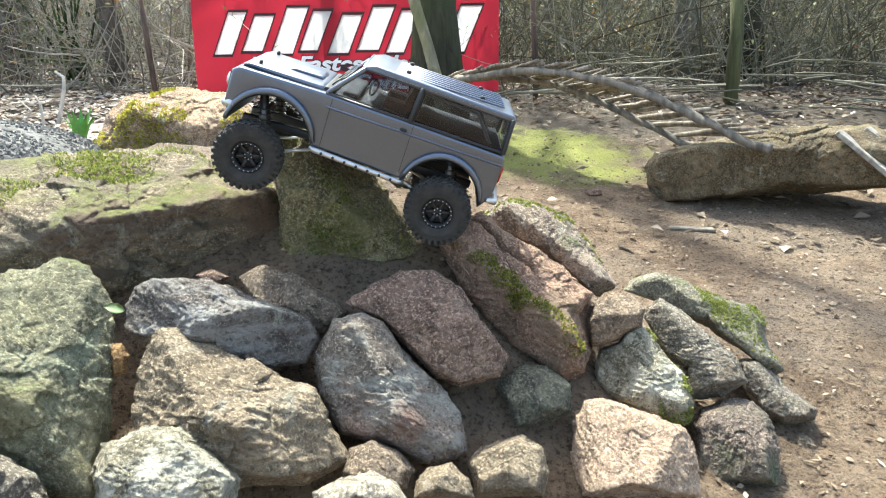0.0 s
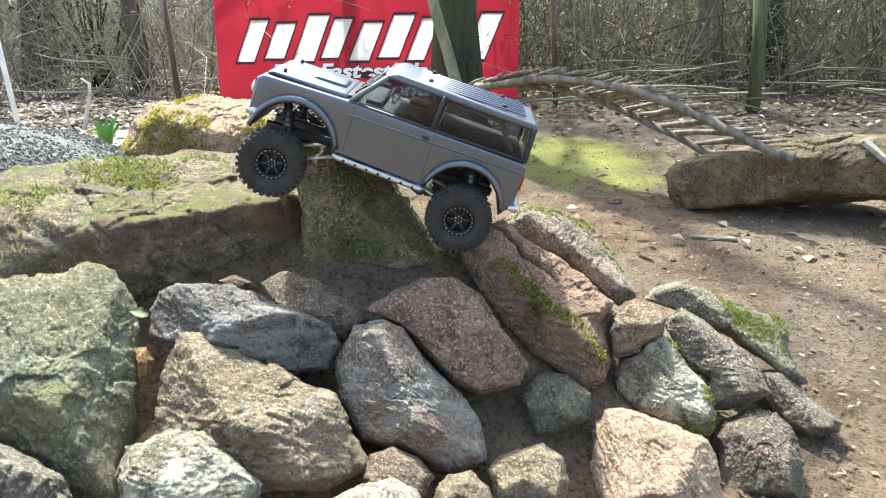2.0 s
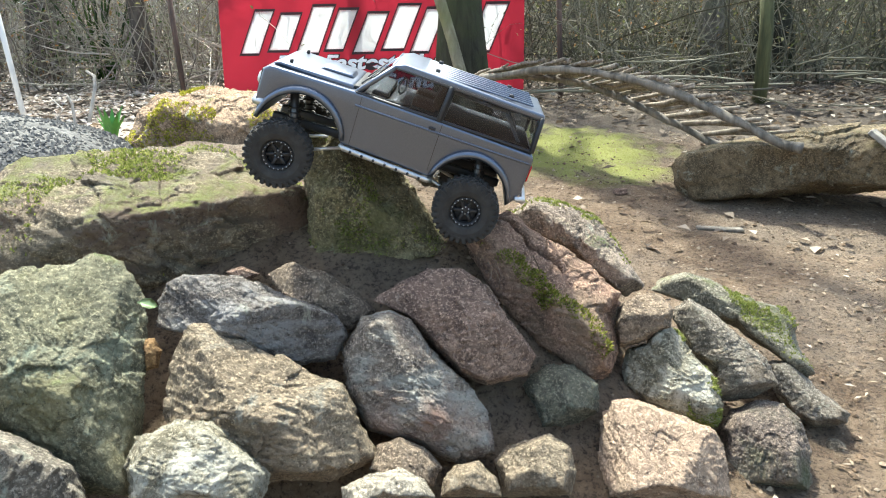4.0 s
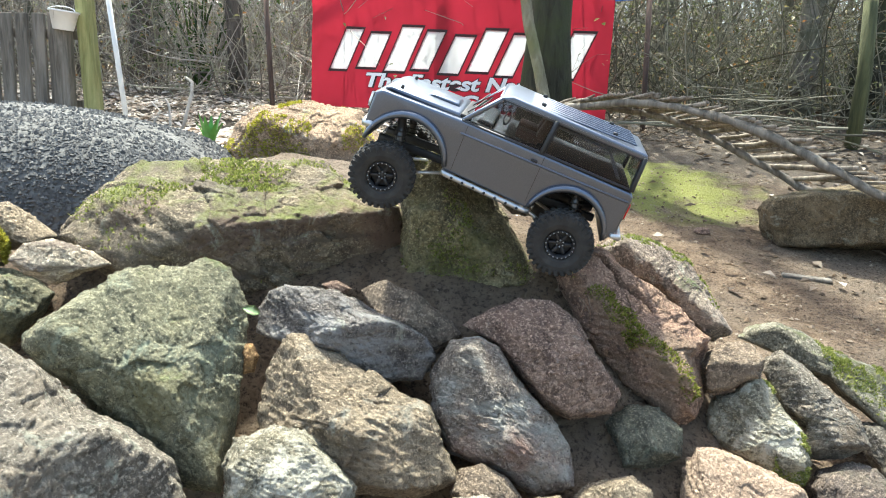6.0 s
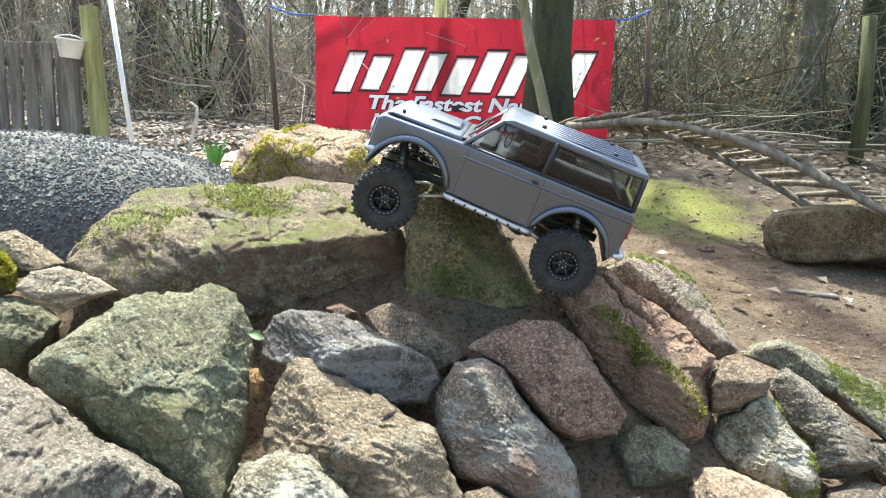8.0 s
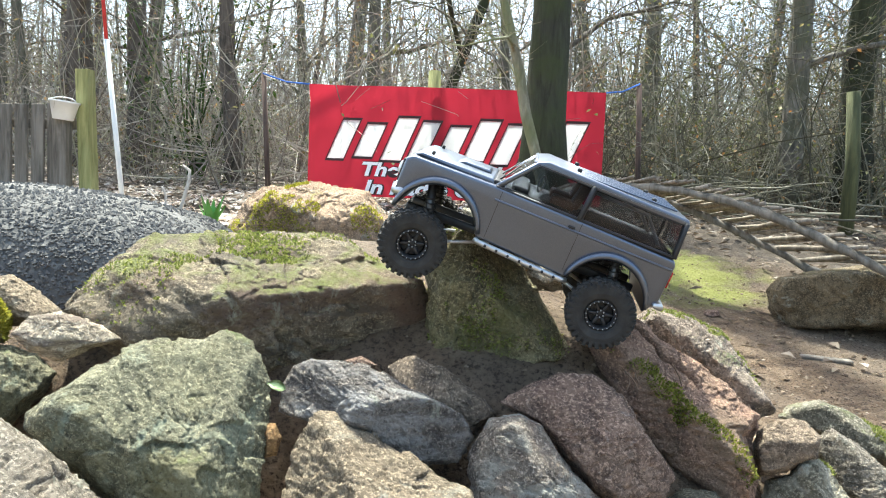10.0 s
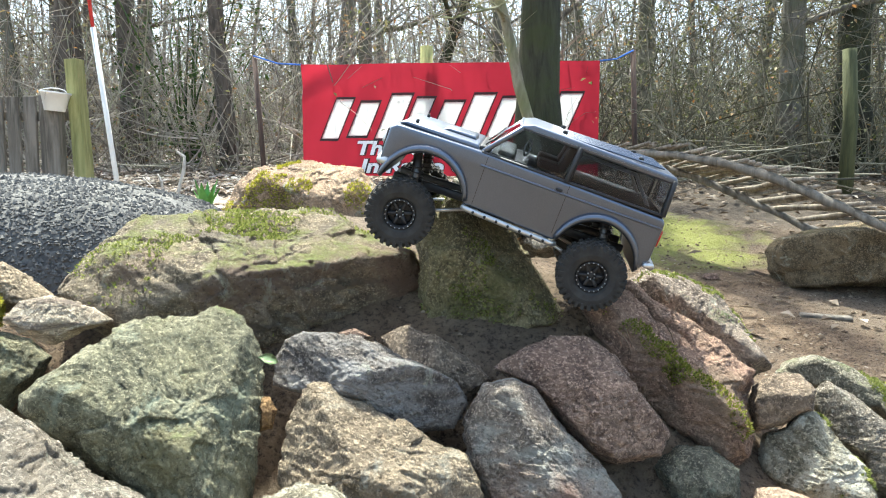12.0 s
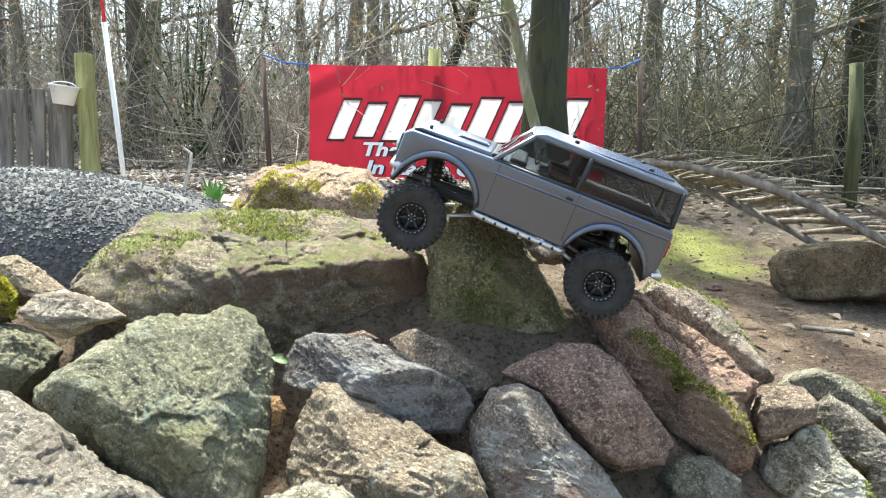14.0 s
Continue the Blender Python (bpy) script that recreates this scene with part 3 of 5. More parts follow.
rock("stone", "small yellow-tan stone on dirt", "tan", (0.639, 1.140, -0.221), 0.03, (-26, -31), [(-144, 0.02), (-108, 0.026), (-72, 0.025), (-36, 0.033), (0, 0.026), (36, 0.024), (72, 0.022), (108, 0.022), (144, 0.021), (180, 0.023)], 38)
rock("stone", "flat yellowish stone half sunk in dirt", "orange", (0.731, 1.200, -0.239), 0.04, (-25, -33), [(-144, 0.035), (-108, 0.03), (-72, 0.027), (-36, 0.038), (0, 0.044), (36, 0.031), (72, 0.026), (108, 0.032), (144, 0.037), (180, 0.043)], 39)
rock("stone", "orange crumbling stone in a crevice", "orange", (-0.549, 0.930, 0.064), 0.03, (-20, 22), [(-144, 0.017), (-108, 0.03), (-72, 0.026), (-36, 0.016), (0, 0.016), (36, 0.015), (72, 0.022), (108, 0.025), (144, 0.019), (180, 0.014)], 40)


# ---- banner between two stakes ----
BANNER_W, BANNER_H = 2.13, 0.80


def fold(x, z):
    """How far the cloth stands off its plane, x and z from its lower left corner."""
    slack = 0.012 * math.sin(x * 5.1 + 0.6) + 0.006 * math.sin(x * 11.0 + z * 4.0)
    pull = 0.020 * math.exp(-x * 3.0) * math.sin((z - x * 0.6) * 22.0) * smooth(0.35, 0.8, z)
    return slack + pull


cloth, cnt, cb = shader("red_cloth", 0.75)
weave = noise_node(cnt, 3.0, 5)
cnt.links.new(ramp(cnt, weave.outputs[0], [(0.3, (0.38, 0.016, 0.032)), (0.7, (0.47, 0.026, 0.048))]), cb.inputs["Base Color"])
through_light = cnt.nodes.new("ShaderNodeBsdfTranslucent")
through_light.inputs[0].default_value = (0.40, 0.022, 0.045, 1)
both = cnt.nodes.new("ShaderNodeMixShader")
both.inputs[0].default_value = 0.5
cnt.links.new(cb.outputs[0], both.inputs[1])
cnt.links.new(through_light.outputs[0], both.inputs[2])
cnt.links.new(both.outputs[0], cnt.nodes["Material Output"].inputs[0])
white_print = plain("white_print", (0.88, 0.88, 0.88), 0.6, vary=0.03)
wp = white_print.node_tree
glow_through = wp.nodes.new("ShaderNodeBsdfTranslucent")
glow_through.inputs[0].default_value = (0.9, 0.9, 0.9, 1)
halves = wp.nodes.new("ShaderNodeMixShader")
wp.links.new(wp.nodes["Principled BSDF"].outputs[0], halves.inputs[1])
wp.links.new(glow_through.outputs[0], halves.inputs[2])
wp.links.new(halves.outputs[0], wp.nodes["Material Output"].inputs[0])
letter_print = plain("letter_print", (0.92, 0.92, 0.92), 0.5, vary=0.02)
black_print = plain("black_print", (0.03, 0.01, 0.012), 0.6, vary=0.05)

banner = thing("banner", pose(-1.73, 5.1, 0.40), "red cloth banner with white lettering strung between stakes", "banner")
def on_cloth(name, polygons, material, lift, label=""):
    """Flat shapes laid on the cloth; each polygon is a list of (x, z)."""
    bm = bmesh.new()
    for poly in polygons:
        fc = bm.faces.new([bm.verts.new((x, 0, z)) for x, z in poly])
    bmesh.ops.triangulate(bm, faces=bm.faces[:])
    for _ in range(3):
        bmesh.ops.subdivide_edges(bm, edges=[e for e in bm.edges if e.calc_length() > 0.08], cuts=1, use_grid_fill=False)
        bmesh.ops.triangulate(bm, faces=[fc for fc in bm.faces if len(fc.verts) > 3])
    for v in bm.verts:
        v.co.y = fold(v.co.x, v.co.z) - lift
    return part(name, bm, material, banner, label)


def slant(x, z0, z1, width, lean):
    return [(x, z0), (x + width, z0), (x + width + lean * (z1 - z0), z1), (x + lean * (z1 - z0), z1)]


def grown(poly, by):
    cx, cz = sum(p[0] for p in poly) / len(poly), sum(p[1] for p in poly) / len(poly)
    wx, wz = max(abs(p[0] - cx) for p in poly), max(abs(p[1] - cz) for p in poly)
    return [(cx + (x - cx) * (1 + by / wx), cz + (z - cz) * (1 + by / wz)) for x, z in poly]


# the maker's mark: slanting white strokes with a dark edge
strokes = [slant(0.14 + 0.20 * k, 0.27 + 0.02 * (k % 2), 0.575 - 0.025 * ((k + 1) % 3), 0.125 + 0.012 * (k % 3), 0.42) for k in range(9)]


def inside(x, z, poly):
    """Whether a point lies well within a stroke, where white cloth is set in."""
    return all((q[0] - p[0]) * (z - p[1]) - (q[1] - p[1]) * (x - p[0]) > 0.006 * math.hypot(q[0] - p[0], q[1] - p[1]) for p, q in zip(poly, poly[1:] + poly[:1]))


bm = bmesh.new()
nx, nz = 213, 80
grid = [[bm.verts.new((x * BANNER_W / nx, fold(x * BANNER_W / nx, z * BANNER_H / nz), z * BANNER_H / nz)) for x in range(nx + 1)] for z in range(nz + 1)]
for z in range(nz):
    for x in range(nx):
        if any(inside((x + 0.5) * BANNER_W / nx, (z + 0.5) * BANNER_H / nz, s) for s in strokes):
            continue
        bm.faces.new((grid[z][x], grid[z][x + 1], grid[z + 1][x + 1], grid[z + 1][x]))
part("cloth", bm, cloth, banner)

for s in strokes:
    wide = grown(s, 0.018)
    on_cloth("mark_edge", [[s[k], s[(k + 1) % 4], wide[(k + 1) % 4], wide[k]] for k in range(4)], black_print, 0.005)
    on_cloth("mark", [s], white_print, 0.003)


def letters_of(me):
    """Splits a line of type into letters: loose shapes that overlap along the line belong together."""
    root = list(range(len(me.vertices)))

    def top(k):
        while root[k] != k:
            root[k] = root[root[k]]
            k = root[k]
        return k

    for e in me.edges:
        root[top(e.vertices[0])] = top(e.vertices[1])
    spans = collections.defaultdict(lambda: [9.0, -9.0])
    for v in me.vertices:
        lo_hi = spans[top(v.index)]
        x = v.co.x - 0.22 * v.co.z
        lo_hi[0], lo_hi[1] = min(lo_hi[0], x), max(lo_hi[1], x)
    groups = []
    for k, (lo, hi) in sorted(spans.items(), key=lambda item: item[1][0]):
        if groups and lo + hi < 2 * groups[-1][1]:
            groups[-1][0].add(k)
            groups[-1][1] = max(groups[-1][1], hi)
        else:
            groups.append([{k}, hi])
    for members, _ in groups:
        keep = [v.index for v in me.vertices if top(v.index) in members]
        place = {k: i for i, k in enumerate(keep)}
        out = bpy.data.meshes.new("letter")
        out.from_pydata([me.vertices[k].co[:] for k in keep], [], [tuple(place[k] for k in f.vertices) for f in me.polygons if f.vertices[0] in place])
        yield out


def lettering(text, x0, x1, z, size):
    for material, lift, fat in ((black_print, 0.0125, 0.019), (letter_print, 0.016, 0.009)):
        cu = bpy.data.curves.new("words", "FONT")
        cu.body, cu.size, cu.shear, cu.offset, cu.fill_mode = text, size, 0.22, fat * 0.5, "FRONT"
        ob = new("words", cu)
        bpy.context.view_layer.update()
        me = bpy.data.meshes.new_from_object(ob.evaluated_get(bpy.context.evaluated_depsgraph_get()))
        bpy.data.objects.remove(ob)
        xs = [v.co.x for v in me.vertices]
        lo, hi = min(xs), max(xs)
        for v in me.vertices:
            x, zz = x0 + (v.co.x - lo) / (hi - lo) * (x1 - x0), z + v.co.y
            v.co = (x, fold(x, zz) - lift, zz)
        for letter in letters_of(me):
            letter.materials.append(material)
            ob = new("letter", letter)
            ob.parent = banner
            tagged(ob, "white slogan lettering" if lift > 0.014 else "black edge of the lettering")
        bpy.data.meshes.remove(me)


lettering("The Fastest Name", 0.41, 1.72, 0.155, 0.135)
lettering("In Radio Control", 0.43, 1.70, 0.025, 0.135)

# ---- woods, fence, bridge and ground cover ----
def bark(name, dark, light, stretch=5.0, moss=None):
    m, nt, b = shader(name, 0.92)
    n = noise_node(nt, 26, 7, 0.65, stretch=(1, 1, 1 / stretch), warp=0.7)
    base = ramp(nt, n.outputs[0], [(0.35, dark), (0.65, light)])
    if moss:
        base = mix(nt, ramp(nt, noise_node(nt, 3.5, 5, 0.6).outputs[0], [(0.42, 0.0), (0.62, 0.8)]), base, moss)
    nt.links.new(base, b.inputs["Base Color"])
    bump(nt, b, n.outputs[0], 0.9, 0.012)
    return m


def island_material(name, stops, rough=0.8, glow=0.0):
    m, nt, b = shader(name, rough)
    geo = nt.nodes.new("ShaderNodeNewGeometry")
    nt.links.new(ramp(nt, geo.outputs["Random Per Island"], stops), b.inputs["Base Color"])
    if glow:
        t = nt.nodes.new("ShaderNodeBsdfTranslucent")
        nt.links.new(b.inputs["Base Color"].links[0].from_socket, t.inputs[0])
        mx = nt.nodes.new("ShaderNodeMixShader")
        mx.inputs[0].default_value = glow
        nt.links.new(b.outputs[0], mx.inputs[1])
        nt.links.new(t.outputs[0], mx.inputs[2])
        nt.links.new(mx.outputs[0], nt.nodes["Material Output"].inputs[0])
    return m


DARK_BARK = bark("dark_mossy_bark", (0.018, 0.018, 0.012), (0.06, 0.06, 0.04), 6, (0.045, 0.055, 0.018))
GREY_BARK = bark("grey_bark", (0.08, 0.07, 0.06), (0.26, 0.235, 0.20), 6, (0.10, 0.105, 0.06))
BROWN_BARK = bark("brown_bark", (0.05, 0.042, 0.034), (0.17, 0.14, 0.115), 6)
PALE_BARK = bark("pale_bark", (0.13, 0.115, 0.075), (0.30, 0.275, 0.19), 4, (0.17, 0.18, 0.08))
WEATHERED = bark("weathered_wood", (0.09, 0.078, 0.062), (0.25, 0.222, 0.185), 9)
STICK = bark("bleached_stick", (0.11, 0.088, 0.066), (0.36, 0.31, 0.25), 5)
# Olive twigs of the east side, with the shade there darkened into their colour.
SHADE_TWIGS = island_material("shaded_olive_twigs", [(0.0, (0.05, 0.048, 0.032)), (0.45, (0.115, 0.108, 0.07)), (0.8, (0.20, 0.185, 0.125)), (1.0, (0.30, 0.28, 0.22))])
PALE_STICK = bark("pale_dead_wood", (0.30, 0.27, 0.23), (0.62, 0.57, 0.50), 5)
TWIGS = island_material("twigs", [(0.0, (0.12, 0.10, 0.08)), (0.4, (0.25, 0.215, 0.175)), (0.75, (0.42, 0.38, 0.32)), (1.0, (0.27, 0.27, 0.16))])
# Pale dry leaves, lightened further so the colour itself carries the sunlight on them.
LITTER = island_material("sunlit_dead_leaves", [(0.0, (0.22, 0.16, 0.11)), (0.25, (0.48, 0.39, 0.31)), (0.6, (0.68, 0.60, 0.53)), (1.0, (0.82, 0.77, 0.71))], 0.7, 0.25)
OLIVE = island_material("sparse_leaves", [(0.0, (0.07, 0.085, 0.03)), (0.5, (0.16, 0.17, 0.06)), (0.72, (0.24, 0.22, 0.10)), (1.0, (0.36, 0.17, 0.06))], 0.6, 0.35)
HOLLY = island_material("glossy_leaves", [(0.0, (0.03, 0.055, 0.02)), (1.0, (0.09, 0.15, 0.04))], 0.25, 0.2)


class Heap:
    """Gathers tubes and leaves into one mesh."""

    def __init__(self):
        self.v, self.f = [], []

    def tube(self, points, radii, sides=4):
        v, fs = tube_data(points, radii, sides, closed=False)
        o = len(self.v)
        self.v += v
        self.f += [tuple(o + k for k in fc) for fc in fs]

    def leaf(self, at, length, width, rng, flat=0.0):
        a, b = rng.uniform(0, 2 * math.pi), rng.uniform(-1, 1) * (1 - flat)
        d = Vector((math.cos(a) * math.cos(b), math.sin(a) * math.cos(b), math.sin(b)))
        s = d.cross(Vector((rng.uniform(-0.5, 0.5) * (1 - flat), rng.uniform(-0.5, 0.5), 1))).normalized()
        n = s.cross(d) * rng.uniform(0.1, 0.35) * width
        p, o = Vector(at), len(self.v)
        self.v += [tuple(p - d * length / 2), tuple(p + s * width / 2 + n), tuple(p + d * length / 2), tuple(p - s * width / 2 + n)]
        self.f += [(o, o + 1, o + 2), (o, o + 2, o + 3)]

    def build(self, name, material, label, category, kind="stuff", soft=False):
        return tagged(raw_mesh(name, self.v, self.f, material, soft), label, category, kind=kind)


def wander(rng, start, way, length, steps, bend):
    pts, p, d = [tuple(start)], Vector(start), Vector(way).normalized()
    for _ in range(steps):
        d = (d + Vector((rng.uniform(-bend, bend), rng.uniform(-bend, bend), rng.uniform(-bend, bend)))).normalized()
        p = p + d * length / steps
        pts.append(tuple(p))
    return pts


def tree(base, top, radius, material, label, seed, limbs=10, first=1.2, forked=False):
    """A bare winter tree: a tapered, uneven trunk, limbs and fine twigs."""
    rng = random.Random(seed)
    base, top = Vector(base), Vector(top)
    ob = thing("tree", Matrix.Translation(base), label, "tree", "trees of the wood")
    span = top - base
    pts = [span * (k / 14) + Vector((rng.uniform(-1, 1), rng.uniform(-1, 1), 0)) * radius * 0.22 * (k > 0) for k in range(15)]
    pts[0] = Vector((0, 0, -0.12))
    radii = [radius * (1.55 if k == 0 else 1.0) * (1 - 0.75 * (k / 14)) * rng.uniform(0.94, 1.06) for k in range(15)]
    part("trunk", tube(pts, radii, 14), material, ob)
    heap = Heap()
    for k in range(limbs):
        s = rng.uniform(min(0.9, first / span.length), 0.97)
        a = rng.uniform(0, 2 * math.pi)
        r = radius * (1 - 0.75 * s) * rng.uniform(0.25, 0.5)
        long = rng.uniform(0.6, 1.6) * (1.2 - s) * span.length * 0.30
        limb = wander(rng, span * s, (math.cos(a), math.sin(a), rng.uniform(0.3, 1.1)), long, 6, 0.28)
        heap.tube(limb, [r * (1 - 0.14 * j) for j in range(7)], 5)
        for j in range(1, 7):
            for _ in range(2):
                a = rng.uniform(0, 2 * math.pi)
                twig = wander(rng, limb[j], (math.cos(a), math.sin(a), rng.uniform(0, 0.9)), long * rng.uniform(0.2, 0.45), 3, 0.4)
                heap.tube(twig, [r * 0.32, r * 0.24, r * 0.16, r * 0.07], 3)
    if limbs:
        branches = raw_mesh("crown", heap.v, heap.f, material)
        branches.parent = ob
        tagged(branches, kind="stuff")
    return ob


def rise(x, y):
    return ground_height(x, y)


tree((-0.035, 4.35, rise(0, 4.35)), (-0.09, 4.5, 9.5), 0.13, DARK_BARK, "dark mossy tree trunk standing before the banner", 3, 12, 2.6)
tree((0.03, 4.05, rise(0.03, 4.05)), (-0.85, 4.25, 3.6), 0.036, PALE_BARK, "thin pale sapling leaning beside the dark trunk", 5, 9, 0.9)
tree((-2.62, 6.0, rise(-2.62, 6)), (-3.35, 6.2, 7.5), 0.075, BROWN_BARK, "slender dark leaning tree in the wood", 8, 9)
tree((2.62, 6.2, rise(2.6, 6.2)), (2.5, 6.5, 9.0), 0.14, DARK_BARK, "stout dark tree at the edge of the wood", 9, 10, 1.0)
tree((-4.1, 7.0, rise(-4.1, 7)), (-4.2, 7.2, 8.5), 0.11, BROWN_BARK, "brown tree behind the plank fence", 11, 10)
tree((-1.25, 7.6, rise(-1.2, 7.6)), (0.9, 7.8, 7.2), 0.07, DARK_BARK, "dark leaning tree behind the banner", 12, 8)
rng = random.Random(21)
KINDS = ((GREY_BARK, "bare grey tree in the winter wood"), (BROWN_BARK, "bare brown tree in the winter wood"), (GREY_BARK, "thin grey sapling in the winter wood"))
for k in range(62):
    y = 6.4 + 15 * (k / 62) ** 1.3 + rng.uniform(-0.3, 0.3)
    x = rng.uniform(-1, 1) * (0.78 * y + 0.6)
    material, label = KINDS[k % 3]
    r = rng.uniform(0.025, 0.05) if k % 3 == 2 else rng.uniform(0.045, 0.13)
    tree((x, y, rise(x, y)), (x + rng.uniform(-0.7, 0.7), y + rng.uniform(-0.3, 0.3), rng.uniform(5.5, 9.5)), r, material, label, 100 + k, 9 if k < 40 else 6, 0.9)

west_brush, east_brush, leaves, scrub = Heap(), Heap(), Heap(), Heap()
rng = random.Random(33)
for k in range(5200):
    y = 5.5 + 11 * rng.random() ** 1.5
    x = rng.uniform(-1, 1) * (0.8 * y + 0.5)
    if y < 6.0 and -1.9 < x < 0.6 and rng.random() < 0.6:
        continue
    h = rng.uniform(0.3, 1.0) + rng.random() ** 2 * 2.4
    r = rng.uniform(0.002, 0.006) * (1 + 0.05 * y)
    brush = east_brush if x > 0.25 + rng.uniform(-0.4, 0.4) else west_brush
    if brush is west_brush and rng.random() < 0.25:
        continue
    stem = wander(rng, (x, y, rise(x, y) - 0.02), (rng.uniform(-0.7, 0.7), rng.uniform(-0.5, 0.5), 1), h, 4, 0.42)
    brush.tube(stem, [r, r * 0.85, r * 0.7, r * 0.5, r * 0.3], 3)
    for _ in range(rng.randint(1, 4)):
        j = rng.randint(1, 4)
        a = rng.uniform(0, 2 * math.pi)
        twig = wander(rng, stem[j], (math.cos(a), math.sin(a), rng.uniform(-0.2, 0.8)), h * rng.uniform(0.2, 0.6), 3, 0.45)
        brush.tube(twig, [r * 0.6, r * 0.5, r * 0.35, r * 0.2], 3)
        if rng.random() < 0.55:
            for _ in range(rng.randint(2, 7)):
                q = Vector(twig[rng.randint(1, 3)]) + Vector((rng.uniform(-0.1, 0.1), rng.uniform(-0.1, 0.1), rng.uniform(-0.1, 0.1)))
                leaves.leaf(q, rng.uniform(0.02, 0.05), rng.uniform(0.012, 0.03), rng)
west_brush.build("brush", TWIGS, "tangled grey-brown winter undergrowth of the wood", "undergrowth")
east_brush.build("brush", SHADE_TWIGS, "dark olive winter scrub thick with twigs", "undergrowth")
for k in range(900):
    y = rng.uniform(6.2, 10.5)
    c = Vector((rng.uniform(0.1, 0.78) * y, y, rise(2, y) + rng.random() ** 1.4 * 2.6))
    for _ in range(rng.randint(8, 26)):
        scrub.leaf(c + Vector((rng.gauss(0, 0.16), rng.gauss(0, 0.16), rng.gauss(0, 0.14))), rng.uniform(0.025, 0.06), rng.uniform(0.012, 0.03), rng)
scrub.build("scrub_leaves", island_material("scrub_leaves", [(0.0, (0.04, 0.05, 0.02)), (0.6, (0.10, 0.115, 0.045)), (0.9, (0.17, 0.165, 0.08)), (1.0, (0.30, 0.27, 0.15))], 0.6, 0.3), "small olive leaves on dense evergreen scrub", "leaves")
leaves.build("brush_leaves", OLIVE, "sparse olive and russet leaves on the undergrowth", "leaves")

far = Heap()
for k in range(2600):
    y = rng.uniform(15, 34)
    x = rng.uniform(-1, 1) * (0.85 * y + 1)
    h = rng.uniform(1.5, 7.5)
    r = rng.uniform(0.008, 0.03) * (2.5 if rng.random() < 0.12 else 1)
    stem = wander(rng, (x, y, rise(x, y) - 0.05), (rng.uniform(-0.25, 0.25), 0, 1), h, 5, 0.16)
    far.tube(stem, [r, r * 0.9, r * 0.75, r * 0.6, r * 0.4, r * 0.2], 3)
    for _ in range(6):
        j, a = rng.randint(1, 5), rng.uniform(0, 2 * math.pi)
        far.tube(wander(rng, stem[j], (math.cos(a), math.sin(a), rng.uniform(0, 1)), h * rng.uniform(0.12, 0.3), 3, 0.4), [r * 0.5, r * 0.4, r * 0.3, r * 0.15], 3)
far.build("far_woods", TWIGS, "dense bare trees far back in the wood", "woods")

holly = Heap()
for k in range(900):
    a, s = rng.uniform(0, 2 * math.pi), rng.random() ** 0.5
    holly.leaf((-3.15 + 0.75 * s * math.cos(a), 6.3 + 0.4 * s * math.sin(a) * rng.random(), rng.uniform(0.6, 2.6)), rng.uniform(0.05, 0.08), rng.uniform(0.025, 0.04), rng)
for k in range(14):
    holly.tube(wander(rng, (-3.15 + rng.uniform(-0.1, 0.1), 6.3, rise(-3.1, 6.3)), (rng.uniform(-0.4, 0.4), rng.uniform(-0.2, 0.2), 1), rng.uniform(1.5, 2.5), 5, 0.2), [0.012, 0.01, 0.008, 0.006, 0.004, 0.002], 4)
holly.build("evergreen_bush", HOLLY, "evergreen bush with small shining dark leaves", "bush", kind="")

litter, east_litter = Heap(), Heap()
for k in range(44000):
    y = 2.2 + 7.5 * rng.random() ** 1.25
    x = rng.uniform(-1, 1) * (0.75 * y + 0.6)
    if y < 4.6 and x > -0.45 and rng.random() < 0.90 - 0.5 * smooth(3.4, 4.6, y):
        continue
    if -1.3 < x < 0.9 and y < 4.0 and x > -0.45 and rng.random() < 0.6:
        continue
    if abs(x + 0.85) < 0.4 and y < 2.8:
        continue
    if x > 0.3 and rng.random() < 0.55:
        continue
    (litter if x < 0.1 + rng.uniform(-0.3, 0.3) else east_litter).leaf((x, y, rise(x, y) + rng.uniform(0.004, 0.03)), rng.uniform(0.03, 0.075), rng.uniform(0.02, 0.045), rng, 0.7)
litter.build("leaf_litter", LITTER, "pale dry leaves scattered over the ground", "leaf litter")
# The east side gets a darker, browner set of leaf colours than LITTER.
east_litter.build("leaf_litter", island_material("darker_leaves", [(0.0, (0.06, 0.042, 0.028)), (0.5, (0.15, 0.11, 0.075)), (0.85, (0.28, 0.22, 0.16)), (1.0, (0.50, 0.44, 0.36))], 0.7, 0.2), "darker brown leaves under the scrub", "leaf litter")

bits = Heap()
for k in range(2600):
    x, y = rng.uniform(0.3, 2.4), rng.uniform(0.7, 3.4)
    bits.leaf((x, y, rise(x, y) + 0.006), rng.uniform(0.007, 0.028), rng.uniform(0.004, 0.011), rng, 0.88)
bits.build("leaf_scraps", island_material("leaf_scraps", [(0.0, (0.07, 0.045, 0.028)), (0.5, (0.19, 0.13, 0.08)), (0.85, (0.32, 0.25, 0.17)), (1.0, (0.52, 0.45, 0.36))], 0.8), "scraps of dry leaf and bark on dirt", "leaf litter")

sticks, dark_sticks = Heap(), Heap()
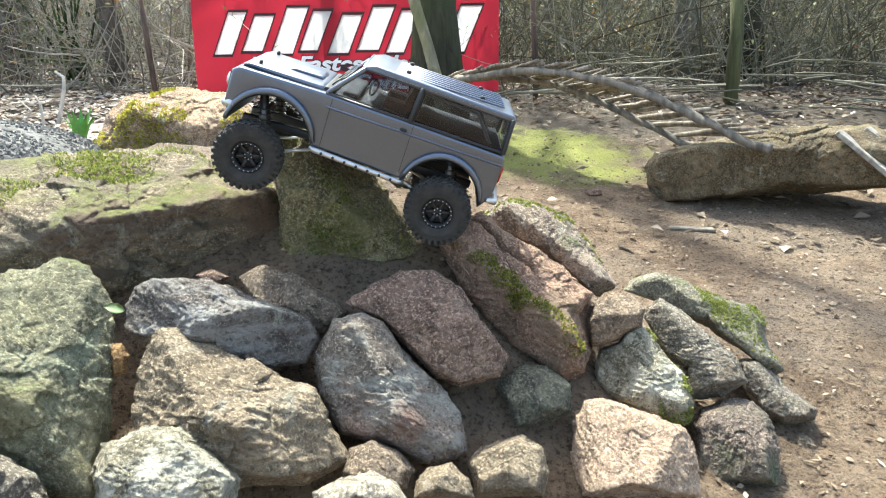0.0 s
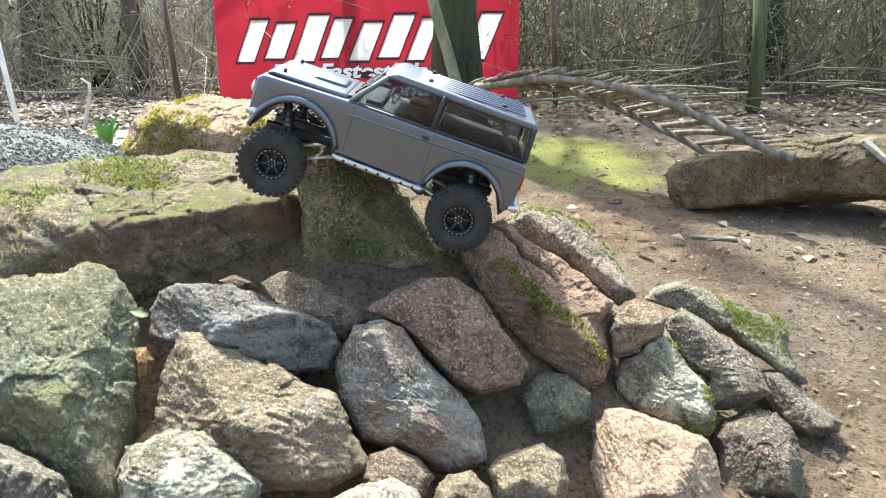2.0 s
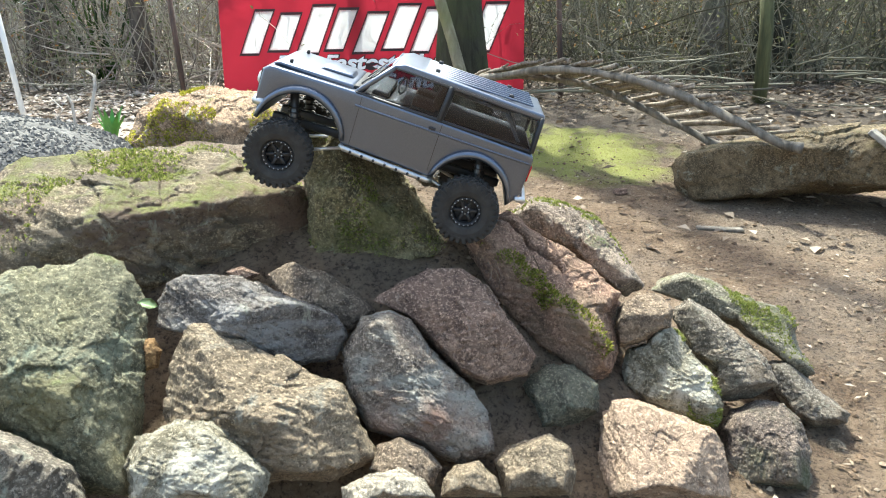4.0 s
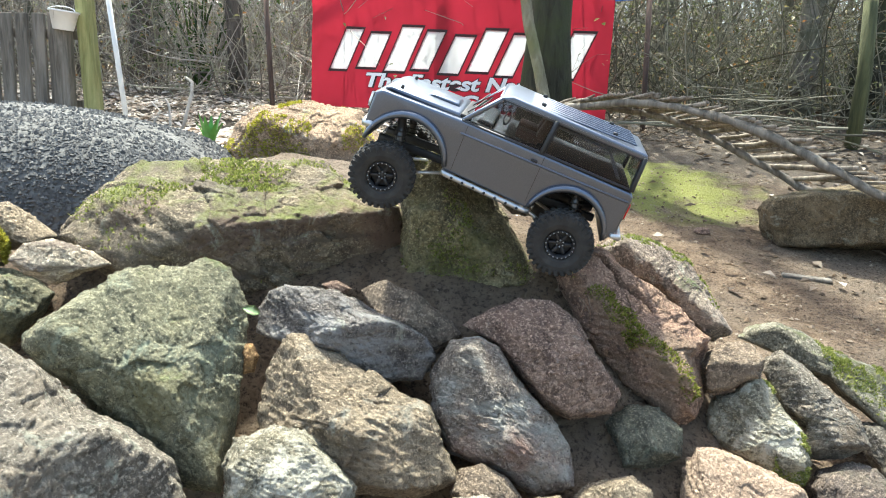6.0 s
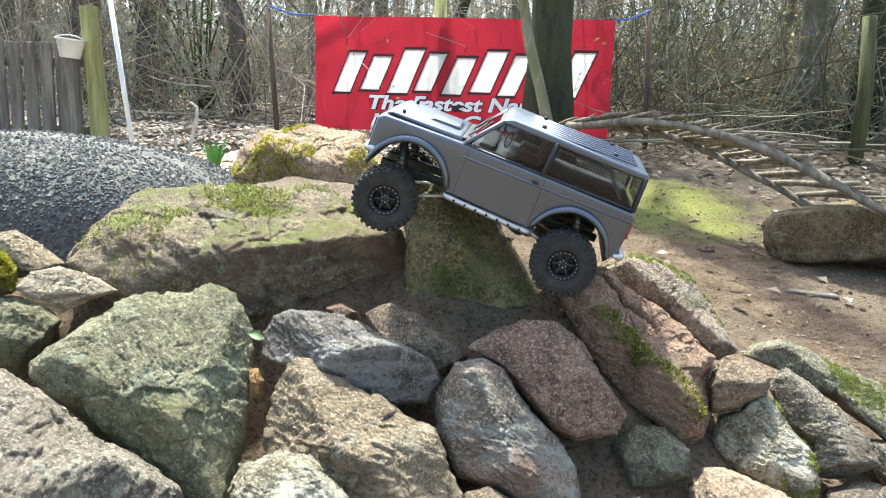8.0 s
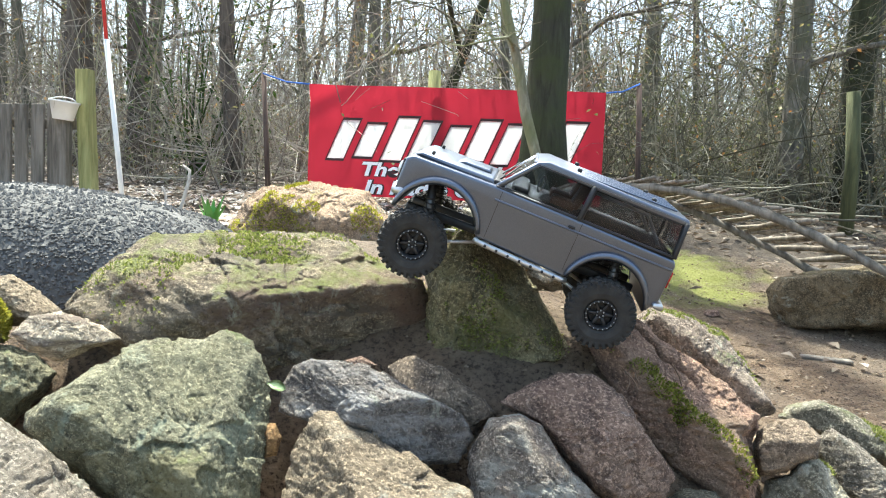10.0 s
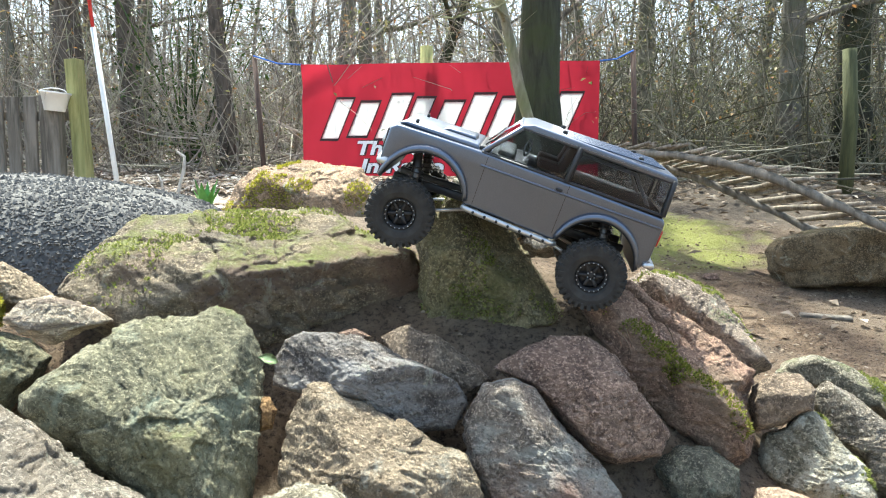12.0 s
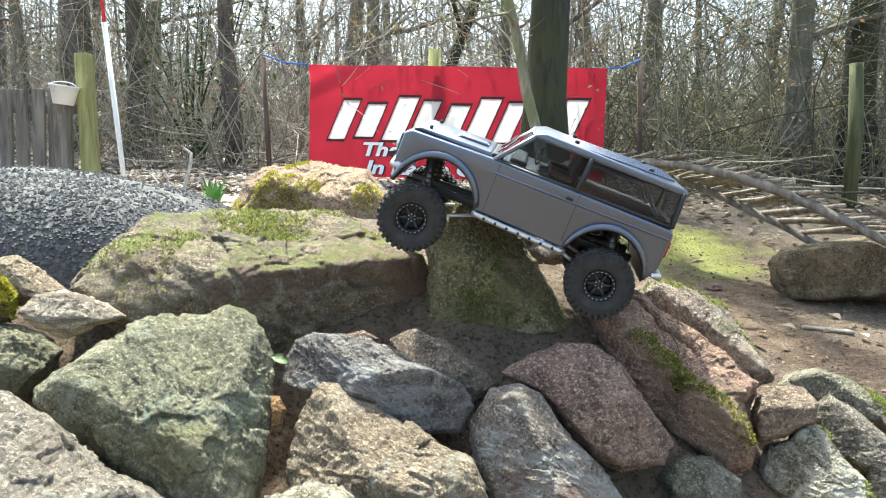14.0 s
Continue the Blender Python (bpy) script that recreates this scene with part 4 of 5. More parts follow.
for k in range(300):
    if k < 150:
        x, y = rng.uniform(0.5, 4.2), rng.uniform(4.3, 7.0)
    else:
        x, y = rng.uniform(-4.5, -0.8), rng.uniform(4.2, 7.0)
    if -3.0 < x < 0.7 and y < 5.4:
        y += 1.3
    a, n = rng.uniform(-0.6, 0.6) + (math.pi if rng.random() < 0.5 else 0), rng.uniform(0.2, 0.95)
    lift = rng.random() ** 2 * 0.28
    pts = wander(rng, (x, y, rise(x, y) + 0.02 + lift), (math.cos(a), math.sin(a) * 0.6, rng.uniform(-0.08, 0.22)), n, 5, 0.14)
    r = rng.uniform(0.003, 0.010)
    (dark_sticks if k < 150 else sticks).tube(pts, [r, r, r * 0.9, r * 0.75, r * 0.6, r * 0.4], 5)
sticks.build("fallen_branches", TWIGS, "fallen grey branches heaped along the wood's edge", "branches")
dark_sticks.build("fallen_branches", SHADE_TWIGS, "fallen branches lying under the scrub, darkened as in shade", "branches")

for bend, thick in ((((-2.29, 0.31), (-2.23, 0.45), (-2.24, 0.52), (-2.30, 0.55)), 0.013), (((-2.36, 0.26), (-2.38, 0.36), (-2.42, 0.41)), 0.010), (((-2.50, 0.24), (-2.44, 0.33), (-2.52, 0.39)), 0.008)):
    pts = [(x, 4.2 + 0.03 * k, z) for k, (x, z) in enumerate(bend)]
    pts[0] = (pts[0][0], 4.2, rise(pts[0][0], 4.2) - 0.02)
    fine_pts = [Vector(p).lerp(Vector(q), f) for p, q in zip(pts, pts[1:]) for f in (0, 0.5)] + [Vector(pts[-1])]
    branch = part("dead_branch", tube(fine_pts, [thick * (1 - 0.5 * k / len(fine_pts)) for k in range(len(fine_pts))], 8), PALE_STICK)
    tagged(branch, "bleached dead branch bent up out of dry leaves", "branch")

pebbles = Heap()
PEB = island_material("dirt_crumbs", [(0.0, (0.07, 0.045, 0.028)), (0.5, (0.18, 0.125, 0.08)), (1.0, (0.36, 0.29, 0.21))], 0.95)
octa, octf = [(1, 0, 0), (0, 1, 0), (-1, 0, 0), (0, -1, 0), (0, 0, 1), (0, 0, -1)], [(0, 1, 4), (1, 2, 4), (2, 3, 4), (3, 0, 4), (1, 0, 5), (2, 1, 5), (3, 2, 5), (0, 3, 5)]
for k in range(9000):
    x, y = rng.uniform(-0.4, 2.6), rng.uniform(0.6, 3.9)
    s = rng.uniform(0.0015, 0.004) + (rng.random() ** 8) * 0.007
    t, o = rng.uniform(0, 6), len(pebbles.v)
    z = rise(x, y) + s * 0.3
    pebbles.v += [(x + s * (a * math.cos(t) - b * math.sin(t)) * rng.uniform(0.7, 1.3), y + s * (a * math.sin(t) + b * math.cos(t)) * rng.uniform(0.7, 1.3), z + s * c * rng.uniform(0.5, 1)) for a, b, c in octa]
    pebbles.f += [tuple(o + i for i in fc) for fc in octf]
pebbles.build("dirt_crumbs", PEB, "crumbs of dirt and gravel on bare soil", "gravel")

# gravel-clad mound
def gravel_material():
    m, nt, b = shader("gravel", 0.9)
    cells = noise_node(nt, 60, kind="ShaderNodeTexVoronoi")
    big = noise_node(nt, 6, 5)
    base = ramp(nt, cells.outputs["Color"], [(0.1, (0.06, 0.06, 0.06)), (0.5, (0.11, 0.108, 0.104)), (0.9, (0.16, 0.157, 0.15))])
    base = mix(nt, ramp(nt, big.outputs[0], [(0.4, 0.0), (0.7, 0.4)]), base, (0.07, 0.067, 0.058))
    nt.links.new(base, b.inputs["Base Color"])
    inv = calc(nt, "SUBTRACT", 1.0, cells.outputs["Distance"])
    bump(nt, b, inv, 0.7, 0.006)
    return m


GRAVEL = gravel_material()
mound_at, mound_r = Vector((-2.06, 1.95, -0.02)), (1.10, 0.48, 0.43)
d, fs = SPHERES[6]
bulk = np.sign(d) * np.abs(d) ** 0.62
mv = (bulk * np.array(mound_r)).tolist()
mv = [(x, y, z + 0.012 * noise.noise(Vector((x * 5, y * 5, z * 5)))) for x, y, z in mv]
mound = raw_mesh("gravel_mound", mv, fs, GRAVEL)
mound.location = mound_at
tagged(mound, "long rounded mound clad in grey gravel", "mound")
chips = Heap()
for k in range(60000):
    v = Vector((rng.gauss(0, 1), rng.gauss(0, 1), rng.gauss(0, 1))).normalized()
    if v.z < -0.2 or v.y > 0.5:
        continue
    p = [math.copysign(abs(c) ** 0.62, c) * r for c, r in zip(v, mound_r)]
    s, o = rng.uniform(0.004, 0.0085), len(chips.v)
    p[2] += 0.012 * noise.noise(Vector(p) * 5)
    chips.v += [tuple(mound_at[i] + p[i] + s * (c[i] * rng.uniform(0.55, 1.1) + rng.uniform(-0.3, 0.3)) for i in range(3)) for c in octa]
    chips.f += [tuple(o + i for i in fc) for fc in octf]
chips.build("gravel_stones", island_material("gravel_chips", [(0.0, (0.075, 0.075, 0.075)), (0.6, (0.115, 0.112, 0.108)), (1.0, (0.155, 0.152, 0.146))], 0.9), "small grey stones clinging to the mound", "gravel")

# plank fence, its post and bucket
fence = thing("fence", pose(-3.05, 4.3, rise(-3.05, 4.3)), "weathered grey vertical plank fence", "fence")
rng = random.Random(50)
for k in range(11):
    h = 0.72 + rng.uniform(-0.012, 0.012)
    part("plank", box(0.088, 0.02, h, (-0.12 - k * 0.112, rng.uniform(-0.004, 0.004), h / 2 - 0.03), 0.004, 1, (0, rng.uniform(-0.6, 0.6), 0)), WEATHERED, fence, soft=False)
for z in (0.12, 0.56):
    part("rail", box(1.3, 0.035, 0.06, (-0.62, 0.035, z), 0.004, 1), WEATHERED, fence, soft=False)
MOSSY_POST = bark("mossy_post", (0.045, 0.05, 0.022), (0.11, 0.115, 0.05), 8)
GREENWOOD = bark("green_stained_wood", (0.17, 0.175, 0.06), (0.36, 0.35, 0.15), 10)
post = part("fence_post", box(0.085, 0.085, 1.0, (0, 0, 0.45), 0.006, 2, (0, -2.5, 0)), GREENWOOD, None, soft=False)
post.location = (-2.93, 4.28, rise(-2.93, 4.28) - 0.05)
tagged(post, "tall squared post stained green with algae", "post")
stub = part("fence_post", box(0.09, 0.07, 0.68, (0, 0, 0.3), 0.006, 2), WEATHERED, None, soft=False)
stub.location = (-3.06, 4.22, rise(-3.06, 4.22))
tagged(stub, "short weathered end post under a bucket", "post")
WHITE_PLASTIC = plain("white_plastic", (0.72, 0.72, 0.70), 0.45, vary=0.08, scale=8)
bucket = thing("bucket", pose(-3.045, 4.20, 0.80, 0, 6, 0), "small white plastic bucket set on a post", "bucket")
part("pail", lathe([(0.0, 0.004), (0.056, 0.0), (0.060, 0.004), (0.084, 0.105), (0.092, 0.107), (0.092, 0.118), (0.082, 0.118), (0.056, 0.012), (0.0, 0.012)], 28, turn=(90, 0, 0)), WHITE_PLASTIC, bucket)
part("handle", tube([(0.09 * math.cos(a), 0.03 * math.sin(a) - 0.03, 0.112 + 0.03 * math.sin(a)) for a in [math.pi * k / 10 for k in range(11)]], 0.003, 6), WHITE_PLASTIC, bucket, "thin wire handle")

pole = thing("marker_pole", pose(-2.27, 3.6, rise(-2.27, 3.6) - 0.1), "slim white pole with a red upper end", "pole")
part("shaft", tube([(0, 0, 0), (-0.135, 0, 1.16)], 0.0135, 10), WHITE_PLASTIC, pole)
part("tip", tube([(-0.135, 0, 1.16), (-0.19, 0, 1.75)], 0.0095, 10), plain("red_paint", (0.5, 0.03, 0.03), 0.5), pole, "red upper end")

right_post = part("wood_post", tube([(0, 0, -0.1), (0.01, 0, 0.45), (-0.02, 0, 0.88)], [0.047, 0.044, 0.041], 12), MOSSY_POST)
right_post.location = (1.9, 4.7, rise(1.9, 4.7))
tagged(right_post, "round wooden post stained green with algae", "post")

RUST = bark("rusty_steel", (0.05, 0.035, 0.03), (0.14, 0.09, 0.07), 8)
ROPE = plain("blue_rope", (0.05, 0.16, 0.55), 0.8)
for x0, x1, lean in ((-2.02, -1.73, -0.07), (0.68, 0.40, -0.05)):
    stake = part("stake", tube([(0, 0, -0.2), (lean, 0, 1.27 - rise(x0, 5.12))], 0.019, 8), RUST)
    stake.location = (x0, 5.13, rise(x0, 5.13))
    tagged(stake, "thin rusty stake holding a banner cord", "stake")
    top = Vector((x0 + lean, 5.13, 1.25))
    corner = Vector((x1, 5.1, 1.20))
    rope = part("cord", tube([top + Vector((0, -0.02, 0.02)), top.lerp(corner, 0.5) + Vector((0, 0, -0.012)), corner], 0.006, 6), ROPE)
    tagged(rope, "blue cord tied from stake to banner", "cord")
back_post = part("banner_post", tube([(0, 0, -0.1), (0, 0, 0.98)], [0.05, 0.045], 10), GREENWOOD)
back_post.location = (-0.83, 5.22, rise(-0.83, 5.2))
tagged(back_post, "wooden post standing close behind a banner", "post")

# arched bridge of sticks
bridge = thing("stick_bridge", pose(0.025, 3.821, 0.0), "arched footbridge of lashed sticks from rock to rock", "bridge")
axis, across, rng = Vector((1.033, -1.114, 0)), Vector((0.059, -0.204, 0.013)), random.Random(77)


def arch(s, side, lift=0.0):
    return axis * s + across * side + Vector((0, 0, 0.461 - 0.252 * s + 0.133 * math.sin(math.pi * clamp01(s) ** 0.972) + lift))


for side, thick in ((1, 0.019), (-1, 0.015)):
    pts = [arch(-0.03 + 1.06 * k / 24, side + rng.uniform(-0.03, 0.03), rng.uniform(-0.004, 0.004)) for k in range(25)]
    part("rail", tube(pts, [thick * rng.uniform(0.8, 1.15) for _ in pts], 8), WEATHERED, bridge, "long bent branch")
for k in range(38):
    s = 0.01 + 0.975 * k / 37 + rng.uniform(-0.005, 0.005)
    a, b = arch(s + rng.uniform(-0.014, 0.014), -1.12 - rng.random() * 0.2, 0.018), arch(s + rng.uniform(-0.014, 0.014), 1.06 + rng.random() * 0.16, 0.03 + rng.random() * 0.022)
    r = rng.uniform(0.007, 0.012)
    part("rung", tube([a, a.lerp(b, 0.35) + Vector((0, 0, rng.uniform(-0.008, 0.008))), a.lerp(b, 0.7) + Vector((0, 0, rng.uniform(-0.008, 0.008))), b], [r * 0.8, r, r * 0.95, r * 0.8], 7), STICK, bridge)

# loose boards beside the bridge's end
BOARD = bark("pale_board", (0.20, 0.18, 0.15), (0.40, 0.37, 0.32), 12)
for at, size, turn, label in (((1.51, 2.34, 0.140), (0.44, 0.075, 0.018), (0, 39, -39), "pale weathered board leaning on a boulder"),
                              ((1.645, 2.393, 0.150), (0.44, 0.075, 0.018), (0, 38, -39), "second weathered board leaning on a boulder"),
                              ((0.86, 2.40, rise(0.86, 2.40) + 0.008), (0.16, 0.035, 0.012), (3, 2, -6), "flat splinter of wood lying on dirt")):
    plank = part("board", box(*size, (0, 0, 0), 0.003, 1), BOARD if size[0] > 0.2 else WEATHERED, soft=False)
    plank.matrix_world = pose(*at, *turn)
    tagged(plank, label, "board")

# a green sprout and a pale leaf
sprout = thing("sprout", pose(-1.35, 2.55, rise(-1.35, 2.55)), "small bright green sprout among dead leaves", "plant")
SPROUT = plain("fresh_leaf", (0.07, 0.22, 0.03), 0.5)
for k in range(9):
    a = k * 2.4
    tip = Vector((0.05 * math.cos(a), 0.05 * math.sin(a), 0.13 + 0.012 * (k % 4)))
    bm = bmesh.new()
    side = Vector((-math.sin(a), math.cos(a), 0)) * 0.014
    rows = [(Vector((0, 0, 0)), 0.25), (tip * 0.5 + Vector((0, 0, 0.02)), 1.0), (tip, 0.08)]
    vs = [(bm.verts.new(p - side * w), bm.verts.new(p + Vector((0.003, 0, -0.003))), bm.verts.new(p + side * w)) for p, w in rows]
    for p, q in zip(vs, vs[1:]):
        bm.faces.new((p[0], p[1], q[1], q[0]))
        bm.faces.new((p[1], p[2], q[2], q[1]))
    part("leaf", bm, SPROUT, sprout)

# russet and olive leaves still hanging in the trees
hung = Heap()
rng = random.Random(91)
for k in range(260):
    y = rng.uniform(6.5, 13)
    c = Vector((rng.uniform(-1, 1) * (0.75 * y), y, rise(0, y) + rng.uniform(0.4, 3.6)))
    for _ in range(rng.randint(10, 42)):
        q = c + Vector((rng.gauss(0, 0.28), rng.gauss(0, 0.2), rng.gauss(0, 0.22)))
        hung.leaf(q, rng.uniform(0.03, 0.07), rng.uniform(0.018, 0.04), rng)
hung.build("hanging_leaves", island_material("russet_leaves", [(0.0, (0.20, 0.095, 0.04)), (0.4, (0.33, 0.19, 0.09)), (0.7, (0.26, 0.25, 0.11)), (1.0, (0.13, 0.16, 0.05))], 0.6, 0.35), "russet and olive leaves left on winter trees", "leaves")


# ---- tufts of moss on the stones ----
def moss_tufts(ob, colours, chance, keep, seed, label, size=0.006):
    heap, rng, at = Heap(), random.Random(seed), ob.location
    for v in ob.data.vertices:
        p = v.co + at
        if rng.random() < chance and keep(p, v.normal):
            n = Vector(v.normal)
            for _ in range(2):
                d = (n + Vector((rng.uniform(-0.9, 0.9), rng.uniform(-0.9, 0.9), rng.uniform(-0.3, 0.9)))).normalized()
                s = d.cross(Vector((rng.uniform(-1, 1), rng.uniform(-1, 1), rng.uniform(-1, 1)))).normalized()
                k, o = size * rng.uniform(0.5, 1.3), len(heap.v)
                q = p + Vector((rng.uniform(-1, 1), rng.uniform(-1, 1), 0)) * 0.002
                heap.v += [tuple(q - s * k * 0.35), tuple(q + s * k * 0.35), tuple(q + d * k)]
                heap.f.append((o, o + 1, o + 2))
    heap.build("moss", colours, label, "moss")


MOSS_GREEN = island_material("moss_green", [(0.0, (0.12, 0.15, 0.03)), (0.5, (0.24, 0.27, 0.07)), (1.0, (0.36, 0.36, 0.12))], 0.9, 0.4)
MOSS_OLIVE = island_material("moss_olive", [(0.0, (0.10, 0.115, 0.018)), (0.5, (0.20, 0.205, 0.035)), (1.0, (0.32, 0.31, 0.07))], 0.9, 0.4)
MOSS_YELLOW = island_material("moss_yellow", [(0.0, (0.20, 0.19, 0.02)), (0.5, (0.38, 0.36, 0.05)), (1.0, (0.52, 0.48, 0.09))], 0.9, 0.4)


def patchy(p, scale, level):
    return noise.fractal(p * scale, 1.0, 2.0, 4) > level


def near_line(p, a, b, reach):
    a, b = Vector(a), Vector(b)
    s = clamp01((p - a).dot(b - a) / (b - a).length_squared)
    return (p - a.lerp(b, s)).length < reach * (0.55 + 0.9 * noise.noise(p * 30))


moss_tufts(STONES["moss"][0], MOSS_GREEN, 0.35, lambda p, n: n.z > 0.45 and patchy(p, 6, 0.24), 1, "green moss on the flat-topped boulder")
moss_tufts(STONES["slab"][0], MOSS_OLIVE, 0.55, lambda p, n: near_line(p, (-0.036, 1.14, 0.19), (0.12, 1.09, 0.101), 0.036) or near_line(p, (0.12, 1.09, 0.101), (0.2, 1.05, 0.013), 0.03), 2, "yellow-green moss along the slab's front edge")
moss_tufts(STONES["slabback"][0], MOSS_GREEN, 0.5, lambda p, n: n.y > 0.05 and n.z > 0.2 and patchy(p, 9, -0.15), 3, "green moss on the slab's far rim")
moss_tufts(STONES["backmoss"][0], MOSS_YELLOW, 0.5, lambda p, n: (p.x < -0.90 and patchy(p, 7, 0.02)) or patchy(p, 7, 0.36), 4, "bright yellow moss on the far boulder", 0.008)
moss_tufts(STONES["mossdark"][0], MOSS_GREEN, 0.15, lambda p, n: patchy(p, 9, 0.30), 5, "green moss on the upright boulder")
moss_tufts(STONES["whitegreen"][1], MOSS_GREEN, 0.35, lambda p, n: p.x > 0.33 and patchy(p, 14, 0.12), 6, "green moss on the white-spotted rock", 0.005)
moss_tufts(STONES["mossgrey"][0], MOSS_GREEN, 0.6, lambda p, n: n.z > 0.3 and p.x > 0.5 and patchy(p, 9, -0.05), 7, "green moss on the long rock's back")
moss_tufts(STONES["yellowmoss"][0], MOSS_YELLOW, 0.9, lambda p, n: n.z > -0.2, 8, "yellow moss wrapping a small rock")

# small things in the crevices
def single_leaf(at, turn, colour, length, label):
    bm = bmesh.new()
    rows = [(-0.5, 0.05, 0.0), (-0.2, 0.8, 0.05), (0.1, 1.0, 0.06), (0.35, 0.6, 0.03), (0.5, 0.05, -0.02)]
    vs = [(bm.verts.new((s * length, -0.30 * w * length, h * length + 0.06 * w * length)), bm.verts.new((s * length, 0, h * length)), bm.verts.new((s * length, 0.30 * w * length, h * length + 0.06 * w * length))) for s, w, h in rows]
    for p, q in zip(vs, vs[1:]):
        bm.faces.new((p[0], q[0], q[1], p[1]))
        bm.faces.new((p[1], q[1], q[2], p[2]))
    bmesh.ops.solidify(bm, geom=bm.faces[:], thickness=0.0004)
    ob = part("leaf", bm, colour)
    ob.matrix_world = pose(*at, *turn)
    return tagged(ob, label, "leaf")


PALE_LEAF = plain("pale_green_leaf", (0.42, 0.55, 0.30), 0.5)
single_leaf((-0.535, 0.905, 0.150), (50, 20, 30), PALE_LEAF, 0.030, "pale green leaf caught between two boulders")
single_leaf((0.62, 0.93, rise(0.62, 0.93) + 0.008), (5, 8, 20), PALE_LEAF, 0.035, "pale green leaf lying on dirt")
rng = random.Random(14)
DRY = plain("dry_stem", (0.10, 0.06, 0.035), 0.8)
for k in range(4):
    start = (0.02 + rng.uniform(-0.05, 0.05), 1.06, 0.165 + rng.uniform(-0.03, 0.02))
    stem = part("dry_stem", tube(wander(rng, start, (rng.uniform(0.2, 0.9), -0.5, -0.7), rng.uniform(0.03, 0.055), 6, 0.35), [0.0013, 0.0012, 0.0011, 0.001, 0.0009, 0.0008, 0.0006], 5), DRY)
    tagged(stem, "thin dry brown stem trailing over a rock", "stem", "dry stems in the crevices")

# ---- the model truck on the rocks ----
def car_paint():
    m, nt, b = shader("blue_grey_paint", 0.40, 1.0)
    flake, dust = noise_node(nt, 900, 2), noise_node(nt, 14, 6, 0.65)
    base = mix(nt, flake.outputs[0], (0.085, 0.105, 0.15), (0.165, 0.195, 0.255))
    base = mix(nt, ramp(nt, dust.outputs[0], [(0.45, 0.0), (0.75, 0.12)]), base, (0.14, 0.125, 0.11))
    nt.links.new(base, b.inputs["Base Color"])
    nt.links.new(ramp(nt, dust.outputs[0], [(0.3, 0.34), (0.7, 0.46)]), b.inputs["Roughness"])
    b.inputs["Coat Weight"].default_value, b.inputs["Coat Roughness"].default_value = 1.0, 0.30
    return m


PAINT = car_paint()
SILVER = plain("satin_silver", (0.62, 0.62, 0.62), 0.33, 0.8, 0.12, 60)
BLACK = plain("black_plastic", (0.022, 0.022, 0.024), 0.5, vary=0.3, scale=60)
METAL = plain("dark_metal", (0.12, 0.12, 0.125), 0.4, 0.8)
RUBBER = plain("dusty_rubber", (0.035, 0.033, 0.031), 0.85, vary=0.45, scale=45, relief=0.001)
INNER = plain("dark_interior", (0.03, 0.03, 0.032), 0.8)
CAGE = plain("grey_figure_plastic", (0.30, 0.30, 0.31), 0.5)
TAN_SEAT = plain("brown_seat", (0.16, 0.07, 0.045), 0.6)
RED_LENS = plain("red_lens", (0.45, 0.02, 0.02), 0.25)
glass, gnt, gb = shader("tinted_glass", 0.04)
gb.inputs["Base Color"].default_value = (0.38, 0.42, 0.47, 1)
gb.inputs["Transmission Weight"].default_value, gb.inputs["IOR"].default_value = 1.0, 1.30
smudge = noise_node(gnt, 25, 5)
gnt.links.new(ramp(gnt, smudge.outputs[0], [(0.4, 0.015), (0.75, 0.06)]), gb.inputs["Roughness"])

WB, TRACK = 0.318, 0.098
truck = thing("model_truck", pose(-0.053, 1.222, 0.267, -9, -17.7, -179.1) @ Matrix.Scale(1.052, 4), "dark blue-grey radio-controlled off-road model truck climbing rocks", "model car")


def arc(cx, cz, r, a0, a1, n):
    return [(cx + r * math.cos(radians(a0 + (a1 - a0) * k / n)), cz + r * math.sin(radians(a0 + (a1 - a0) * k / n))) for k in range(n + 1)]


rear_arch, front_arch = arc(0.0, 0.022, 0.074, 175, 12, 14), arc(WB + 0.006, 0.028, 0.078, 172, 8, 14)
side = [(-0.088, 0.048)] + rear_arch + [(0.082, 0.036), (0.236, 0.042)] + front_arch + [(0.408, 0.058), (0.413, 0.070), (0.411, 0.122), (0.400, 0.130), (0.243, 0.134), (0.05, 0.132), (-0.086, 0.130), (-0.093, 0.122), (-0.093, 0.06)]
body = part("body", prism(side, -0.092, 0.092, 0.0055, 3), PAINT, truck)
part("hood", prism([(0.248, 0.130), (0.255, 0.1405), (0.388, 0.1385), (0.402, 0.131)], -0.078, 0.078, 0.004, 2), PAINT, truck)
part("hood_scoop", prism([(0.262, 0.139), (0.268, 0.1455), (0.318, 0.1445), (0.330, 0.138)], -0.030, 0.030, 0.003, 2), PAINT, truck)
for y in (-0.062, 0.062):
    part("hood_pin", box(0.006, 0.006, 0.008, (0.372, y, 0.141), 0.0015, 1), BLACK, truck)
part("cowl", box(0.020, 0.150, 0.010, (0.243, 0, 0.136), 0.003), BLACK, truck)
